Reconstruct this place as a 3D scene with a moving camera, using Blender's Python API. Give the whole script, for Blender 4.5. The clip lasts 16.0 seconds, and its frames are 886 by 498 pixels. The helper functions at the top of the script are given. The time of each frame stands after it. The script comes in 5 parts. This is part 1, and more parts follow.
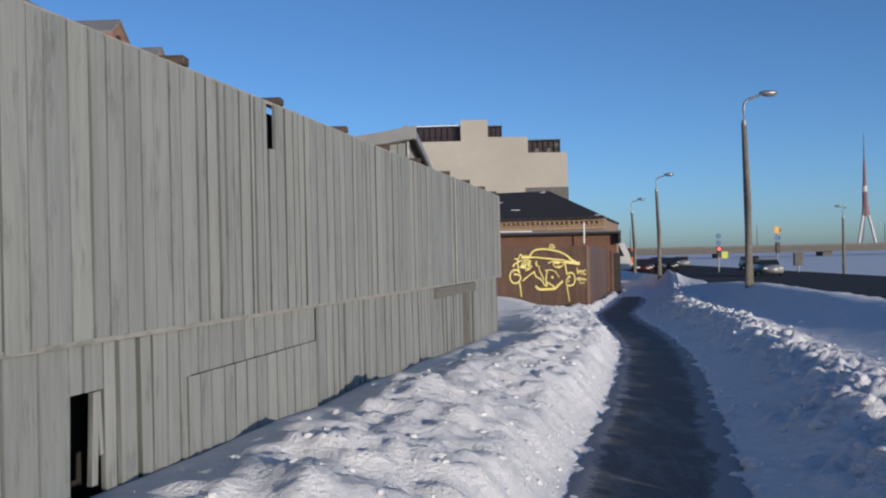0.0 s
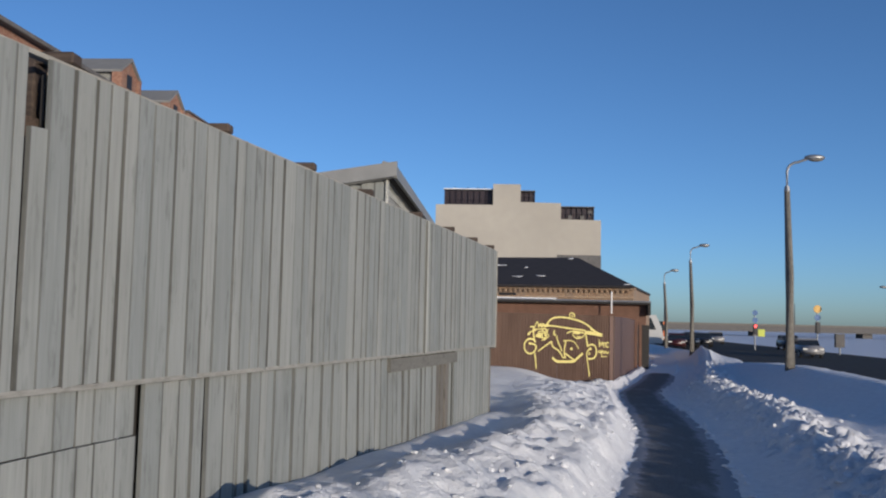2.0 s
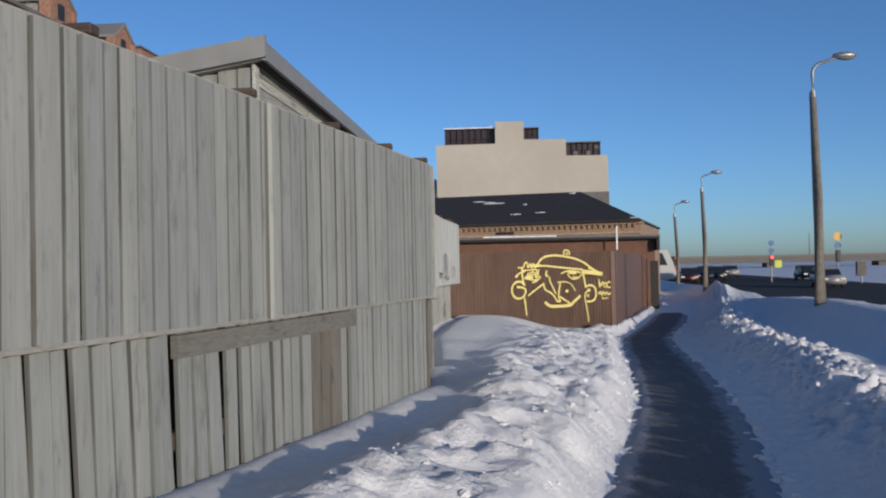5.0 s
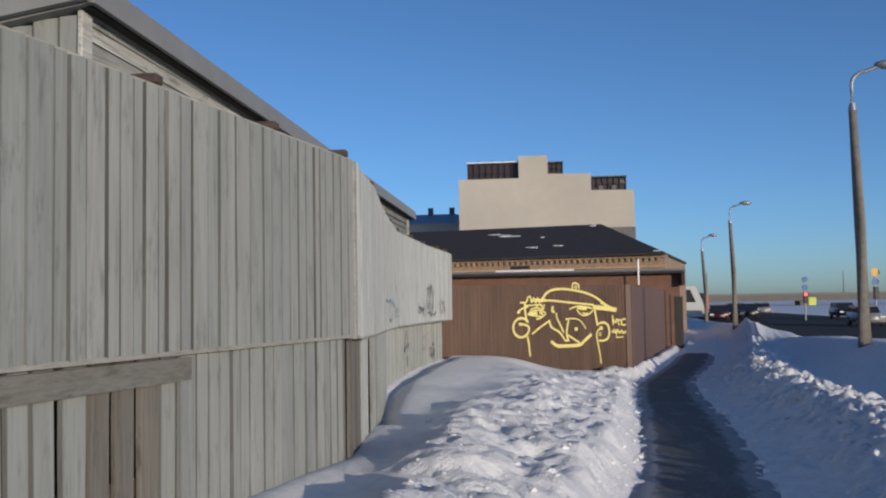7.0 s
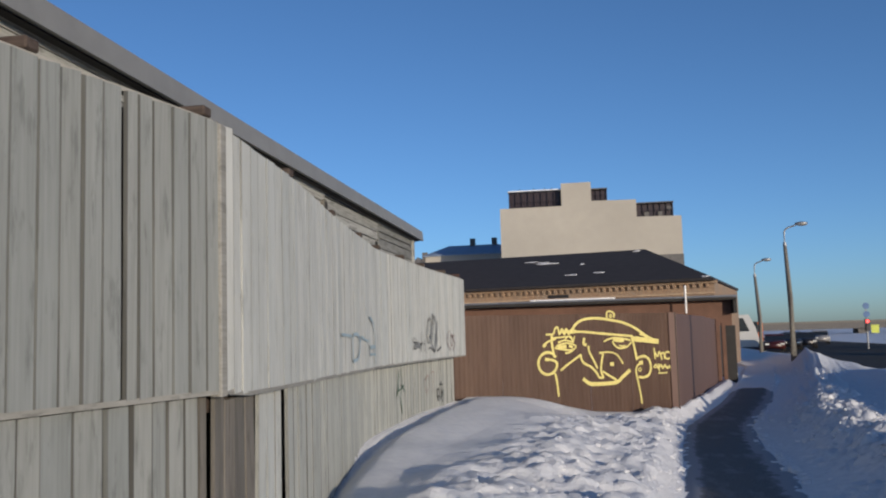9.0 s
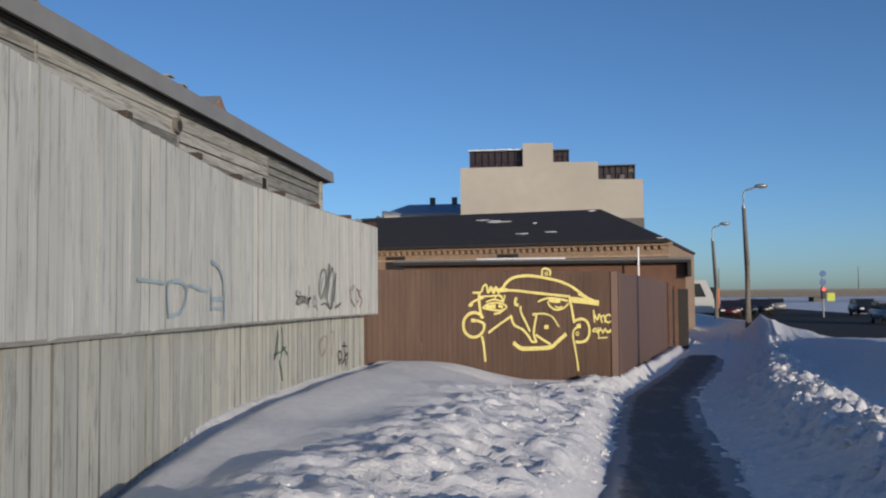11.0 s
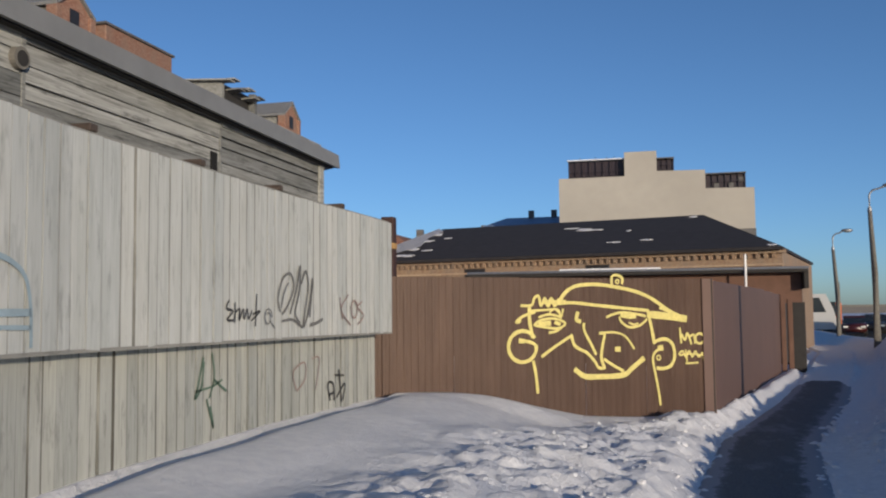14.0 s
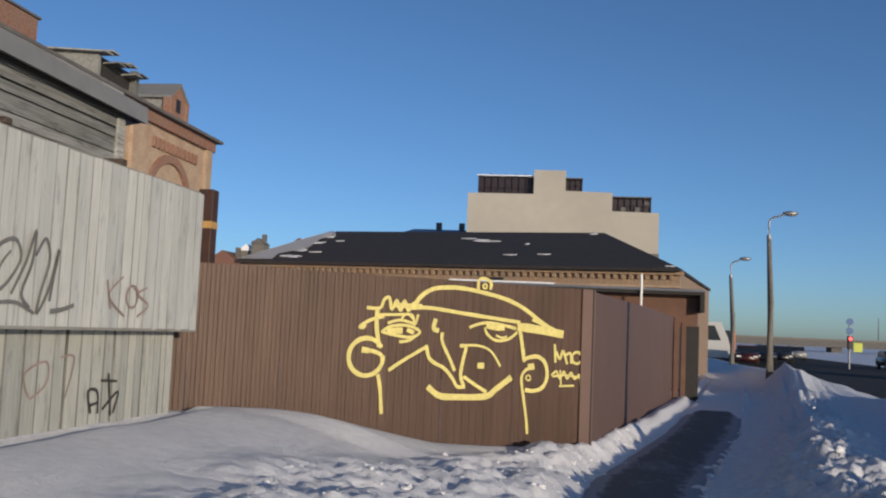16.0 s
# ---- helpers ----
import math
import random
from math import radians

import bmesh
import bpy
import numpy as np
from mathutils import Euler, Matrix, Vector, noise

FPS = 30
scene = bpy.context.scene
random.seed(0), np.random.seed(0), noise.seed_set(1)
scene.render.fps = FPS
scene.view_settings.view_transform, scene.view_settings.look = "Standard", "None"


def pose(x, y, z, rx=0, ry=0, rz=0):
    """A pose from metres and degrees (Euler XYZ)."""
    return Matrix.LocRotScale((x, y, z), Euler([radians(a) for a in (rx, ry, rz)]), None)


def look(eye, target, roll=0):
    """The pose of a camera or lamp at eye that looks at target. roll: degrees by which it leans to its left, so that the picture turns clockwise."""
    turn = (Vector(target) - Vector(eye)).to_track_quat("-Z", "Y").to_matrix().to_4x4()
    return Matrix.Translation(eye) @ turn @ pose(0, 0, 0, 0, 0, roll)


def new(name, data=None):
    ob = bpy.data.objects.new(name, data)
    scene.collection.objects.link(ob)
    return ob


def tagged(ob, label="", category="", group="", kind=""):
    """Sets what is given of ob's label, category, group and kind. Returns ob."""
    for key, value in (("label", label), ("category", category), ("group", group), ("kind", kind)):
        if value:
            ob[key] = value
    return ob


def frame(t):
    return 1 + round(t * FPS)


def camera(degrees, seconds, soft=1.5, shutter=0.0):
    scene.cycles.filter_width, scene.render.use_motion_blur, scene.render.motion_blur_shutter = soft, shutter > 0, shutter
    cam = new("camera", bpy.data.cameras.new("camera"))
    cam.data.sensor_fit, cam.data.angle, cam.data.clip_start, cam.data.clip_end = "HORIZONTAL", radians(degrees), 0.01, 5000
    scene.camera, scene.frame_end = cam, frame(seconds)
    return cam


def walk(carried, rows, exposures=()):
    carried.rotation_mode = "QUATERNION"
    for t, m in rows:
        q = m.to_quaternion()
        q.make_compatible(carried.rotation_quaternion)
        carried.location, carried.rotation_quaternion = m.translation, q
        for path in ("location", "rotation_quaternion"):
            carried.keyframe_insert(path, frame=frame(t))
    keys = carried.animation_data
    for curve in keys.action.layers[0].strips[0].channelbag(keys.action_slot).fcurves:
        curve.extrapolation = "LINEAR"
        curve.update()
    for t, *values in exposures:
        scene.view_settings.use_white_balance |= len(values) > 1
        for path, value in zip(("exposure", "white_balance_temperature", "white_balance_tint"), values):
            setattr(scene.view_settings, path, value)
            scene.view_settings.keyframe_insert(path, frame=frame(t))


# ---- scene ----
cam = camera(52, 16.0, soft=2.1)
PATH = [
    (0, (0.872, -1.377, 1.659), (0.806, 0.622, 1.669), -1.3),
    (0.5, (1.007, -0.745, 1.65), (0.875, 1.251, 1.683), 1.2),
    (1, (1.212, -0.124, 1.63), (1.182, 1.873, 1.729), -0.7),
    (1.5, (1.379, 0.527, 1.623), (1.284, 2.523, 1.709), 1.1),
    (2, (1.498, 1.134, 1.635), (1.359, 3.124, 1.786), 1.3),
    (2.5, (1.645, 1.802, 1.643), (1.485, 3.792, 1.767), -0.7),
    (3, (1.737, 2.471, 1.661), (1.624, 4.464, 1.782), -0.9),
    (3.5, (1.888, 3.121, 1.664), (1.783, 5.116, 1.754), -0.9),
    (4, (1.951, 3.753, 1.652), (1.826, 5.748, 1.68), 1.0),
    (4.2, (2.016, 4.011, 1.641), (1.925, 6.009, 1.67), -0.6),
    (6.3, (2.701, 6.726, 1.527), (2.46, 8.711, 1.561), -0.2),
    (6.5, (2.766, 6.984, 1.516), (2.601, 8.974, 1.628), -1.5),
    (7, (2.924, 7.694, 1.505), (2.7, 9.678, 1.618), -1.0),
    (7.5, (3.022, 8.401, 1.525), (2.815, 10.389, 1.6), -0.6),
    (8, (3.133, 9.103, 1.536), (2.806, 11.072, 1.653), -2.2),
    (8.5, (3.195, 9.79, 1.517), (2.852, 11.76, 1.577), -0.2),
    (9, (3.327, 10.452, 1.498), (3.003, 12.417, 1.684), -1.7),
    (9.5, (3.422, 11.061, 1.485), (3.169, 13.04, 1.617), 1.4),
    (9.7, (3.482, 11.282, 1.473), (3.295, 13.27, 1.586), 0.9),
    (11.8, (4.117, 13.601, 1.346), (3.818, 15.576, 1.444), -0.6),
    (12, (4.177, 13.822, 1.334), (3.859, 15.792, 1.472), 2.1),
    (12.5, (4.26, 14.412, 1.338), (3.829, 16.361, 1.461), -0.0),
    (13, (4.268, 15.02, 1.352), (3.585, 16.891, 1.539), -1.3),
    (13.5, (4.315, 15.66, 1.36), (3.682, 17.548, 1.549), -1.7),
    (14, (4.407, 16.348, 1.354), (3.93, 18.286, 1.49), -0.6),
    (14.5, (4.478, 16.951, 1.326), (4.125, 18.917, 1.422), 1.6),
    (15, (4.595, 17.534, 1.3), (4.357, 19.515, 1.433), -0.5),
    (15.5, (4.661, 18.147, 1.266), (4.319, 20.113, 1.396), 2.6),
    (16, (4.803, 18.723, 1.255), (4.518, 20.696, 1.42), 2.5),
]
walk(cam, [(t, look(eye, target, roll)) for t, eye, target, roll in PATH], [(0, -0.23, 5760, 10), (8, -0.27, 5900, 10), (16, -0.32, 6120, 10)])

# ---- world, sun and exposure ----
SUN_AZ, SUN_EL = radians(142), radians(7.5)
to_sun = Vector((math.sin(SUN_AZ) * math.cos(SUN_EL), math.cos(SUN_AZ) * math.cos(SUN_EL), math.sin(SUN_EL)))
world = bpy.data.worlds.new("winter_sky")
scene.world = world
world.use_nodes = True
wn = world.node_tree.nodes
sky = wn.new("ShaderNodeTexSky")
sky.sky_type = "NISHITA"
sky.sun_disc = False
sky.sun_elevation, sky.sun_rotation = SUN_EL, SUN_AZ
sky.air_density, sky.dust_density, sky.ozone_density = 0.62, 0.6, 2.8
world.node_tree.links.new(sky.outputs[0], wn["Background"].inputs[0])
wn["Background"].inputs[1].default_value = 0.168
sun = new("sun", bpy.data.lights.new("sun", "SUN"))
sun.data.energy, sun.data.angle, sun.data.color = 4.6, radians(0.6), (1.0, 0.81, 0.59)
sun.matrix_world = look(to_sun * 50, (0, 0, 0))


# ---- materials ----
def material(name, rough=0.8, metal=0.0):
    m = bpy.data.materials.new(name)
    m.use_nodes = True
    b = m.node_tree.nodes["Principled BSDF"]
    b.inputs["Roughness"].default_value, b.inputs["Metallic"].default_value = rough, metal
    return m, m.node_tree, b


def coords(nt, scale, space="world"):
    """Stretched coordinates in metres."""
    mul = nt.nodes.new("ShaderNodeVectorMath")
    mul.operation = "MULTIPLY"
    mul.inputs[1].default_value = scale
    if space == "world":
        nt.links.new(nt.nodes.new("ShaderNodeNewGeometry").outputs["Position"], mul.inputs[0])
    else:
        nt.links.new(nt.nodes.new("ShaderNodeTexCoord").outputs["Object"], mul.inputs[0])
    return mul.outputs[0]


def noise_tex(nt, vec, scale, detail=4, rough=0.6):
    n = nt.nodes.new("ShaderNodeTexNoise")
    n.inputs["Scale"].default_value, n.inputs["Detail"].default_value, n.inputs["Roughness"].default_value = scale, detail, rough
    nt.links.new(vec, n.inputs["Vector"])
    return n.outputs["Fac"]


def ramp(nt, fac, stops):
    r = nt.nodes.new("ShaderNodeValToRGB")
    e = r.color_ramp.elements
    while len(e) < len(stops):
        e.new(0.5)
    for el, (p, c) in zip(e, stops):
        el.position, el.color = p, (*c, 1)
    nt.links.new(fac, r.inputs[0])
    return r.outputs[0]


def mix(nt, fac, a, b, mode="MIX"):
    m = nt.nodes.new("ShaderNodeMix")
    m.data_type, m.blend_type = "RGBA", mode
    for sock, v in ((m.inputs[0], fac), (m.inputs[6], a), (m.inputs[7], b)):
        if isinstance(v, (int, float)):
            sock.default_value = v
        elif isinstance(v, tuple):
            sock.default_value = (*v, 1)
        else:
            nt.links.new(v, sock)
    return m.outputs[2]


def bump(nt, b, height, strength, dist=0.01):
    n = nt.nodes.new("ShaderNodeBump")
    n.inputs["Strength"].default_value, n.inputs["Distance"].default_value = strength, dist
    nt.links.new(height, n.inputs["Height"])
    nt.links.new(n.outputs[0], b.inputs["Normal"])


def tint(nt, col, lo, hi):
    """Brightness that differs from piece to piece."""
    inf = nt.nodes.new("ShaderNodeObjectInfo")
    return mix(nt, 1.0, col, ramp(nt, inf.outputs["Random"], [(0, lo), (1, hi)]), "MULTIPLY")


def wood(name, dark, mid, light, axis="z", rough=0.85, stain=0.5, edge=0.0, vary=(0.78, 1.07)):
    m, nt, b = material(name, rough)
    s = {"z": (30, 30, 1.2), "y": (30, 1.2, 30), "x": (1.2, 30, 30)}[axis]
    grain = noise_tex(nt, coords(nt, s), 1.6, 6, 0.65)
    wide = noise_tex(nt, coords(nt, tuple(v * 0.2 if v > 2 else v * 0.5 for v in s)), 1.0, 3)
    col = ramp(nt, grain, [(0.25, dark), (0.45, mid), (0.75, light)])
    smudge = noise_tex(nt, coords(nt, tuple(v * 0.45 if v > 2 else v * 2.2 for v in s)), 1.0, 4, 0.7)
    col = mix(nt, ramp(nt, smudge, [(0.55, (0, 0, 0)), (0.7, (0.7, 0.7, 0.7))]), col, tuple(v * 0.7 for v in dark))
    col = mix(nt, ramp(nt, wide, [(0.35, (0, 0, 0)), (0.75, (stain, stain, stain))]), col, mix(nt, 1.0, col, (0.66, 0.66, 0.63), "MULTIPLY"))
    # edge: shade of the gaps, painted near-black along the sides of each board
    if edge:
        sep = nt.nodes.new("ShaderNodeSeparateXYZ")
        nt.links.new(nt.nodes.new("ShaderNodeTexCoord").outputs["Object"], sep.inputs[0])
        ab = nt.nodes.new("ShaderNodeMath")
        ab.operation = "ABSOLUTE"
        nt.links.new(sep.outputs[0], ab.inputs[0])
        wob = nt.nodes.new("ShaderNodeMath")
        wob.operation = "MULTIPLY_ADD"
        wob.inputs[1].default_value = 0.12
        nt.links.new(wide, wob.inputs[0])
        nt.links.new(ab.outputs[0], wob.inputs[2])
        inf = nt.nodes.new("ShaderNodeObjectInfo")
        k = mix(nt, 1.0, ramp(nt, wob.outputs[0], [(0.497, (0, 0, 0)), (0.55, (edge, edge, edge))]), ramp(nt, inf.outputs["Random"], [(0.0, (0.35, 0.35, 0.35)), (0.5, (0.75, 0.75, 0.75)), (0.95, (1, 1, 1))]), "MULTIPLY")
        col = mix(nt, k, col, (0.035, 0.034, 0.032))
    nt.links.new(tint(nt, col, (vary[0], vary[0] * 1.02, vary[0] * 1.02), (vary[1], vary[1] * 0.99, vary[1] * 0.96)), b.inputs["Base Color"])
    bump(nt, b, grain, 0.5, 0.004)
    return m


def plain(name, col, rough=0.6, metal=0.0, vary=0.25, scale=6.0, relief=0.15):
    m, nt, b = material(name, rough, metal)
    n = noise_tex(nt, coords(nt, (1, 1, 1)), scale, 6, 0.6)
    n2 = noise_tex(nt, coords(nt, (1, 1, 1)), scale * 0.13, 3, 0.5)
    c = ramp(nt, n, [(0.3, tuple(v * (1 - vary) for v in col)), (0.7, tuple(min(1, v * (1 + vary * 0.6)) for v in col))])
    c = mix(nt, ramp(nt, n2, [(0.4, (0, 0, 0)), (0.7, (0.5, 0.5, 0.5))]), c, tuple(v * 0.78 for v in col))
    nt.links.new(c, b.inputs["Base Color"])
    bump(nt, b, n, relief, 0.01)
    return m


def snow_material(name, dirt=0.2, fresh=1.0):
    m, nt, b = material(name, 0.7)
    p = coords(nt, (1, 1, 1))
    fine, lump = noise_tex(nt, p, 34, 6, 0.65), noise_tex(nt, p, 8, 6, 0.65)
    c = ramp(nt, lump, [(0.2, tuple(v * fresh for v in (0.54, 0.55, 0.58))), (0.6, tuple(v * fresh for v in (0.66, 0.665, 0.675)))])
    spots = noise_tex(nt, p, 60, 3, 0.7)
    c = mix(nt, ramp(nt, spots, [(0.62, (0, 0, 0)), (0.75, (dirt, dirt, dirt))]), c, (0.35, 0.33, 0.3))
    nt.links.new(c, b.inputs["Base Color"])
    b.inputs["Specular IOR Level"].default_value = 0.3
    both = nt.nodes.new("ShaderNodeMath")
    both.operation = "ADD"
    nt.links.new(fine, both.inputs[0])
    nt.links.new(lump, both.inputs[1])
    bump(nt, b, both.outputs[0], 0.6, 0.05)
    return m


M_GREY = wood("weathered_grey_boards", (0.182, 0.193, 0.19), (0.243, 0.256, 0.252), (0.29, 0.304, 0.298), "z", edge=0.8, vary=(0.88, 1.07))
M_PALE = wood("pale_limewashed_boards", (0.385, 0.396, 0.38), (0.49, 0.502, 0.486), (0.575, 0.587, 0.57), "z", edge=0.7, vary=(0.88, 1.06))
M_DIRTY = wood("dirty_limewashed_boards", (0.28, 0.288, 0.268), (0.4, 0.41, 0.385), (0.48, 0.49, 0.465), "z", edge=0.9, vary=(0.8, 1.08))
M_BARE = wood("bare_brown_boards", (0.085, 0.077, 0.067), (0.15, 0.138, 0.122), (0.21, 0.195, 0.175), "z")
M_BEAM = wood("rusty_beam_ends", (0.03, 0.022, 0.018), (0.07, 0.05, 0.04), (0.12, 0.09, 0.072), "x")
M_RAIL = wood("pale_rail", (0.22, 0.21, 0.19), (0.31, 0.3, 0.275), (0.4, 0.39, 0.36), "y")
M_SIDING = wood("silvered_siding", (0.08, 0.08, 0.076), (0.31, 0.315, 0.305), (0.52, 0.525, 0.51), "y", stain=0.9, vary=(0.45, 1.25))
M_SHEET = plain("galvanised_roof_sheet", (0.25, 0.25, 0.24), 0.55, 0.2, 0.12, 3)
# near-black: painted shade under the eave and in gaps, also felt and dark parts
M_SHADE_FELT = plain("black_shade_and_felt", (0.03, 0.028, 0.026), 0.9)
M_SNOW = snow_material("trodden_snow", 0.2, 1.2)
M_ROOFSNOW = snow_material("roof_snow", 0.1, 1.32)
M_FELT = plain("bitumen_felt", (0.028, 0.025, 0.027), 0.85, 0, 0.35, 2.5, 0.3)
M_APT = plain("cream_render", (0.4, 0.372, 0.318), 0.9, 0, 0.05, 0.7, 0.05)
M_CONC = plain("grey_concrete", (0.17, 0.16, 0.14), 0.9, 0, 0.3, 9, 0.3)
M_CONC2 = plain("dark_concrete", (0.13, 0.125, 0.12), 0.9, 0, 0.3, 2)
M_STEEL = plain("dull_steel", (0.3, 0.31, 0.32), 0.45, 0.7, 0.15, 8)
M_DARK = plain("dark_metal", (0.03, 0.03, 0.033), 0.5, 0.2)
M_WHITE = plain("white_paint", (0.8, 0.8, 0.78), 0.5, 0, 0.08)
M_RENDER = plain("brown_render", (0.14, 0.075, 0.05), 0.9, 0, 0.25, 2)
M_PANEL = plain("smooth_brown_panel", (0.125, 0.075, 0.058), 0.6, 0, 0.1, 1.2, 0.03)


def brick_material(name, a, b_, mortar, scale=1.0):
    m, nt, b = material(name, 0.9)
    n = noise_tex(nt, coords(nt, (1, 1, 1)), 1.3, 5, 0.65)
    n2 = noise_tex(nt, coords(nt, (9, 9, 13)), 1.0, 2, 0.5)
    c = mix(nt, ramp(nt, n2, [(0.4, (0, 0, 0)), (0.6, (1, 1, 1))]), a, b_)
    c = mix(nt, ramp(nt, n, [(0.45, (0, 0, 0)), (0.7, (0.7, 0.7, 0.7))]), c, mortar)
    nt.links.new(tint(nt, c, (0.85, 0.85, 0.85), (1.05, 1.05, 1.05)), b.inputs["Base Color"])
    bump(nt, b, n2, 0.4, 0.02)
    return m


M_BRICK = brick_material("red_brick", (0.24, 0.115, 0.078), (0.31, 0.18, 0.125), (0.25, 0.18, 0.14))
M_YBRICK = brick_material("yellow_brick", (0.38, 0.28, 0.19), (0.43, 0.33, 0.235), (0.29, 0.185, 0.13))
M_WBRICK = brick_material("weathered_brick", (0.27, 0.18, 0.12), (0.33, 0.24, 0.16), (0.22, 0.19, 0.16))


def corrugated_material():
    m, nt, b = material("brown_profiled_steel", 0.5)
    n = noise_tex(nt, coords(nt, (1, 1, 0.15)), 3.0, 4)
    n2 = noise_tex(nt, coords(nt, (25, 25, 1.5)), 1.0, 4)
    c = ramp(nt, n, [(0.35, (0.15, 0.088, 0.06)), (0.7, (0.215, 0.132, 0.092))])
    c = mix(nt, ramp(nt, n2, [(0.5, (0, 0, 0)), (0.8, (0.5, 0.5, 0.5))]), c, (0.235, 0.15, 0.108))
    nt.links.new(tint(nt, c, (0.8, 0.78, 0.77), (1.08, 1.07, 1.06)), b.inputs["Base Color"])
    return m


M_CORR = corrugated_material()


def asphalt(name, wet, snowy, tone=1.0):
    m, nt, b = material(name, 0.75)
    b.inputs["Specular IOR Level"].default_value = 0.2
    p = coords(nt, (1, 1, 1))
    n, n2 = noise_tex(nt, p, 45, 4, 0.7), noise_tex(nt, coords(nt, (1, 0.3, 1)), 2.6, 6, 0.65)
    c = ramp(nt, n, [(0.3, (0.028 * tone, 0.028 * tone, 0.03 * tone)), (0.75, (0.075 * tone, 0.073 * tone, 0.072 * tone))])
    c = mix(nt, ramp(nt, n2, [(0.52, (0, 0, 0)), (0.8, (snowy, snowy, snowy))]), c, (0.42, 0.43, 0.45))
    if snowy > 0.2:
        # slush thickens towards the trodden edges
        at = nt.nodes.new("ShaderNodeAttribute")
        at.attribute_name = "slush"
        add = nt.nodes.new("ShaderNodeMath")
        add.operation = "MULTIPLY_ADD"
        add.inputs[1].default_value = 0.9
        nt.links.new(noise_tex(nt, coords(nt, (1, 0.55, 1)), 5.5, 7, 0.72), add.inputs[0])
        nt.links.new(at.outputs["Fac"], add.inputs[2])
        c = mix(nt, ramp(nt, add.outputs[0], [(0.85, (0, 0, 0)), (1.15, (0.4, 0.4, 0.4)), (1.5, (0.9, 0.9, 0.9))]), c, (0.33, 0.33, 0.355))
    nt.links.new(c, b.inputs["Base Color"])
    nt.links.new(ramp(nt, n2, [(0.3, (wet, wet, wet)), (0.6, (0.85, 0.85, 0.85))]), b.inputs["Roughness"])
    bump(nt, b, n, 0.4, 0.01)
    return m


M_PATH = asphalt("gritty_footpath", 0.8, 0.5, 2.7)
M_ROAD = asphalt("road_asphalt", 0.95, 0.04, 0.7)


def glass(name, col=(0.02, 0.025, 0.03)):
    m, nt, b = material(name, 0.08)
    b.inputs["Base Color"].default_value = (*col, 1)
    b.inputs["Specular IOR Level"].default_value = 0.6
    return m


M_GLASS = glass("dark_glass")
M_TERRACE = plain("dark_terrace_glazing", (0.022, 0.012, 0.018), 0.5)


# ---- mesh helpers ----
def mesh_of(bm, mat_, smooth=False):
    me = bpy.data.meshes.new("mesh")
    bm.normal_update()
    bm.to_mesh(me)
    bm.free()
    me.materials.append(mat_)
    if smooth:
        me.polygons.foreach_set("use_smooth", [True] * len(me.polygons))
    return me


def part(name, bm, mat_, parent=None, label="", smooth=False):
    ob = new(name, mesh_of(bm, mat_, smooth) if isinstance(bm, bmesh.types.BMesh) else bm)
    if parent:
        ob.parent = parent
    if label:
        tagged(ob, label)
    return ob


def thing(name, label, category, at=(0, 0, 0), rz=0, group="", kind=""):
    ob = new(name)
    ob.empty_display_size = 0.2
    ob.matrix_world = pose(*at, 0, 0, rz)
    return tagged(ob, label, category, group, kind)


def add_box(bm, lo, hi, bevel=0.0, m=None):
    v = [bm.verts.new((x, y, z)) for x in (lo[0], hi[0]) for y in (lo[1], hi[1]) for z in (lo[2], hi[2])]
    fs = [bm.faces.new([v[i] for i in q]) for q in ((0, 1, 3, 2), (4, 6, 7, 5), (0, 4, 5, 1), (2, 3, 7, 6), (0, 2, 6, 4), (1, 5, 7, 3))]
    if bevel:
        edges = list({e for f_ in fs for e in f_.edges})
        out = bmesh.ops.bevel(bm, geom=edges, offset=bevel, segments=1, affect="EDGES")
        v = list({w for f_ in out["faces"] for w in f_.verts} | {w for w in v if w.is_valid})
    if m is not None:
        bmesh.ops.transform(bm, matrix=m, verts=[w for w in v if w.is_valid])
    return v


def box(lo, hi, bevel=0.0):
    bm = bmesh.new()
    add_box(bm, lo, hi, bevel)
    return bm


def add_tube(bm, pts, radii, n=10, caps=True):
    """A tube through points with a radius at each."""
    pts = [Vector(p) for p in pts]
    rings = []
    for i, p in enumerate(pts):
        d = (pts[min(i + 1, len(pts) - 1)] - pts[max(i - 1, 0)]).normalized()
        q = d.to_track_quat("Z", "Y")
        rings.append([bm.verts.new(p + q @ Vector((math.cos(a) * radii[i], math.sin(a) * radii[i], 0))) for a in (2 * math.pi * k / n for k in range(n))])
    for a, b in zip(rings, rings[1:]):
        for k in range(n):
            bm.faces.new((a[k], a[(k + 1) % n], b[(k + 1) % n], b[k]))
    if caps:
        bm.faces.new(rings[0][::-1])
        bm.faces.new(rings[-1])


def tube(pts, radii, n=10):
    bm = bmesh.new()
    add_tube(bm, pts, radii, n)
    return bm


def add_ball(bm, c, r, sub=1, rng=None, rough=0.0):
    out = bmesh.ops.create_icosphere(bm, subdivisions=sub, radius=1)
    for v in out["verts"]:
        k = 1 + (rng.uniform(-rough, rough) if rng else 0)
        v.co = Vector(c) + Vector((v.co.x * r[0] * k, v.co.y * r[1] * k, v.co.z * r[2] * k))


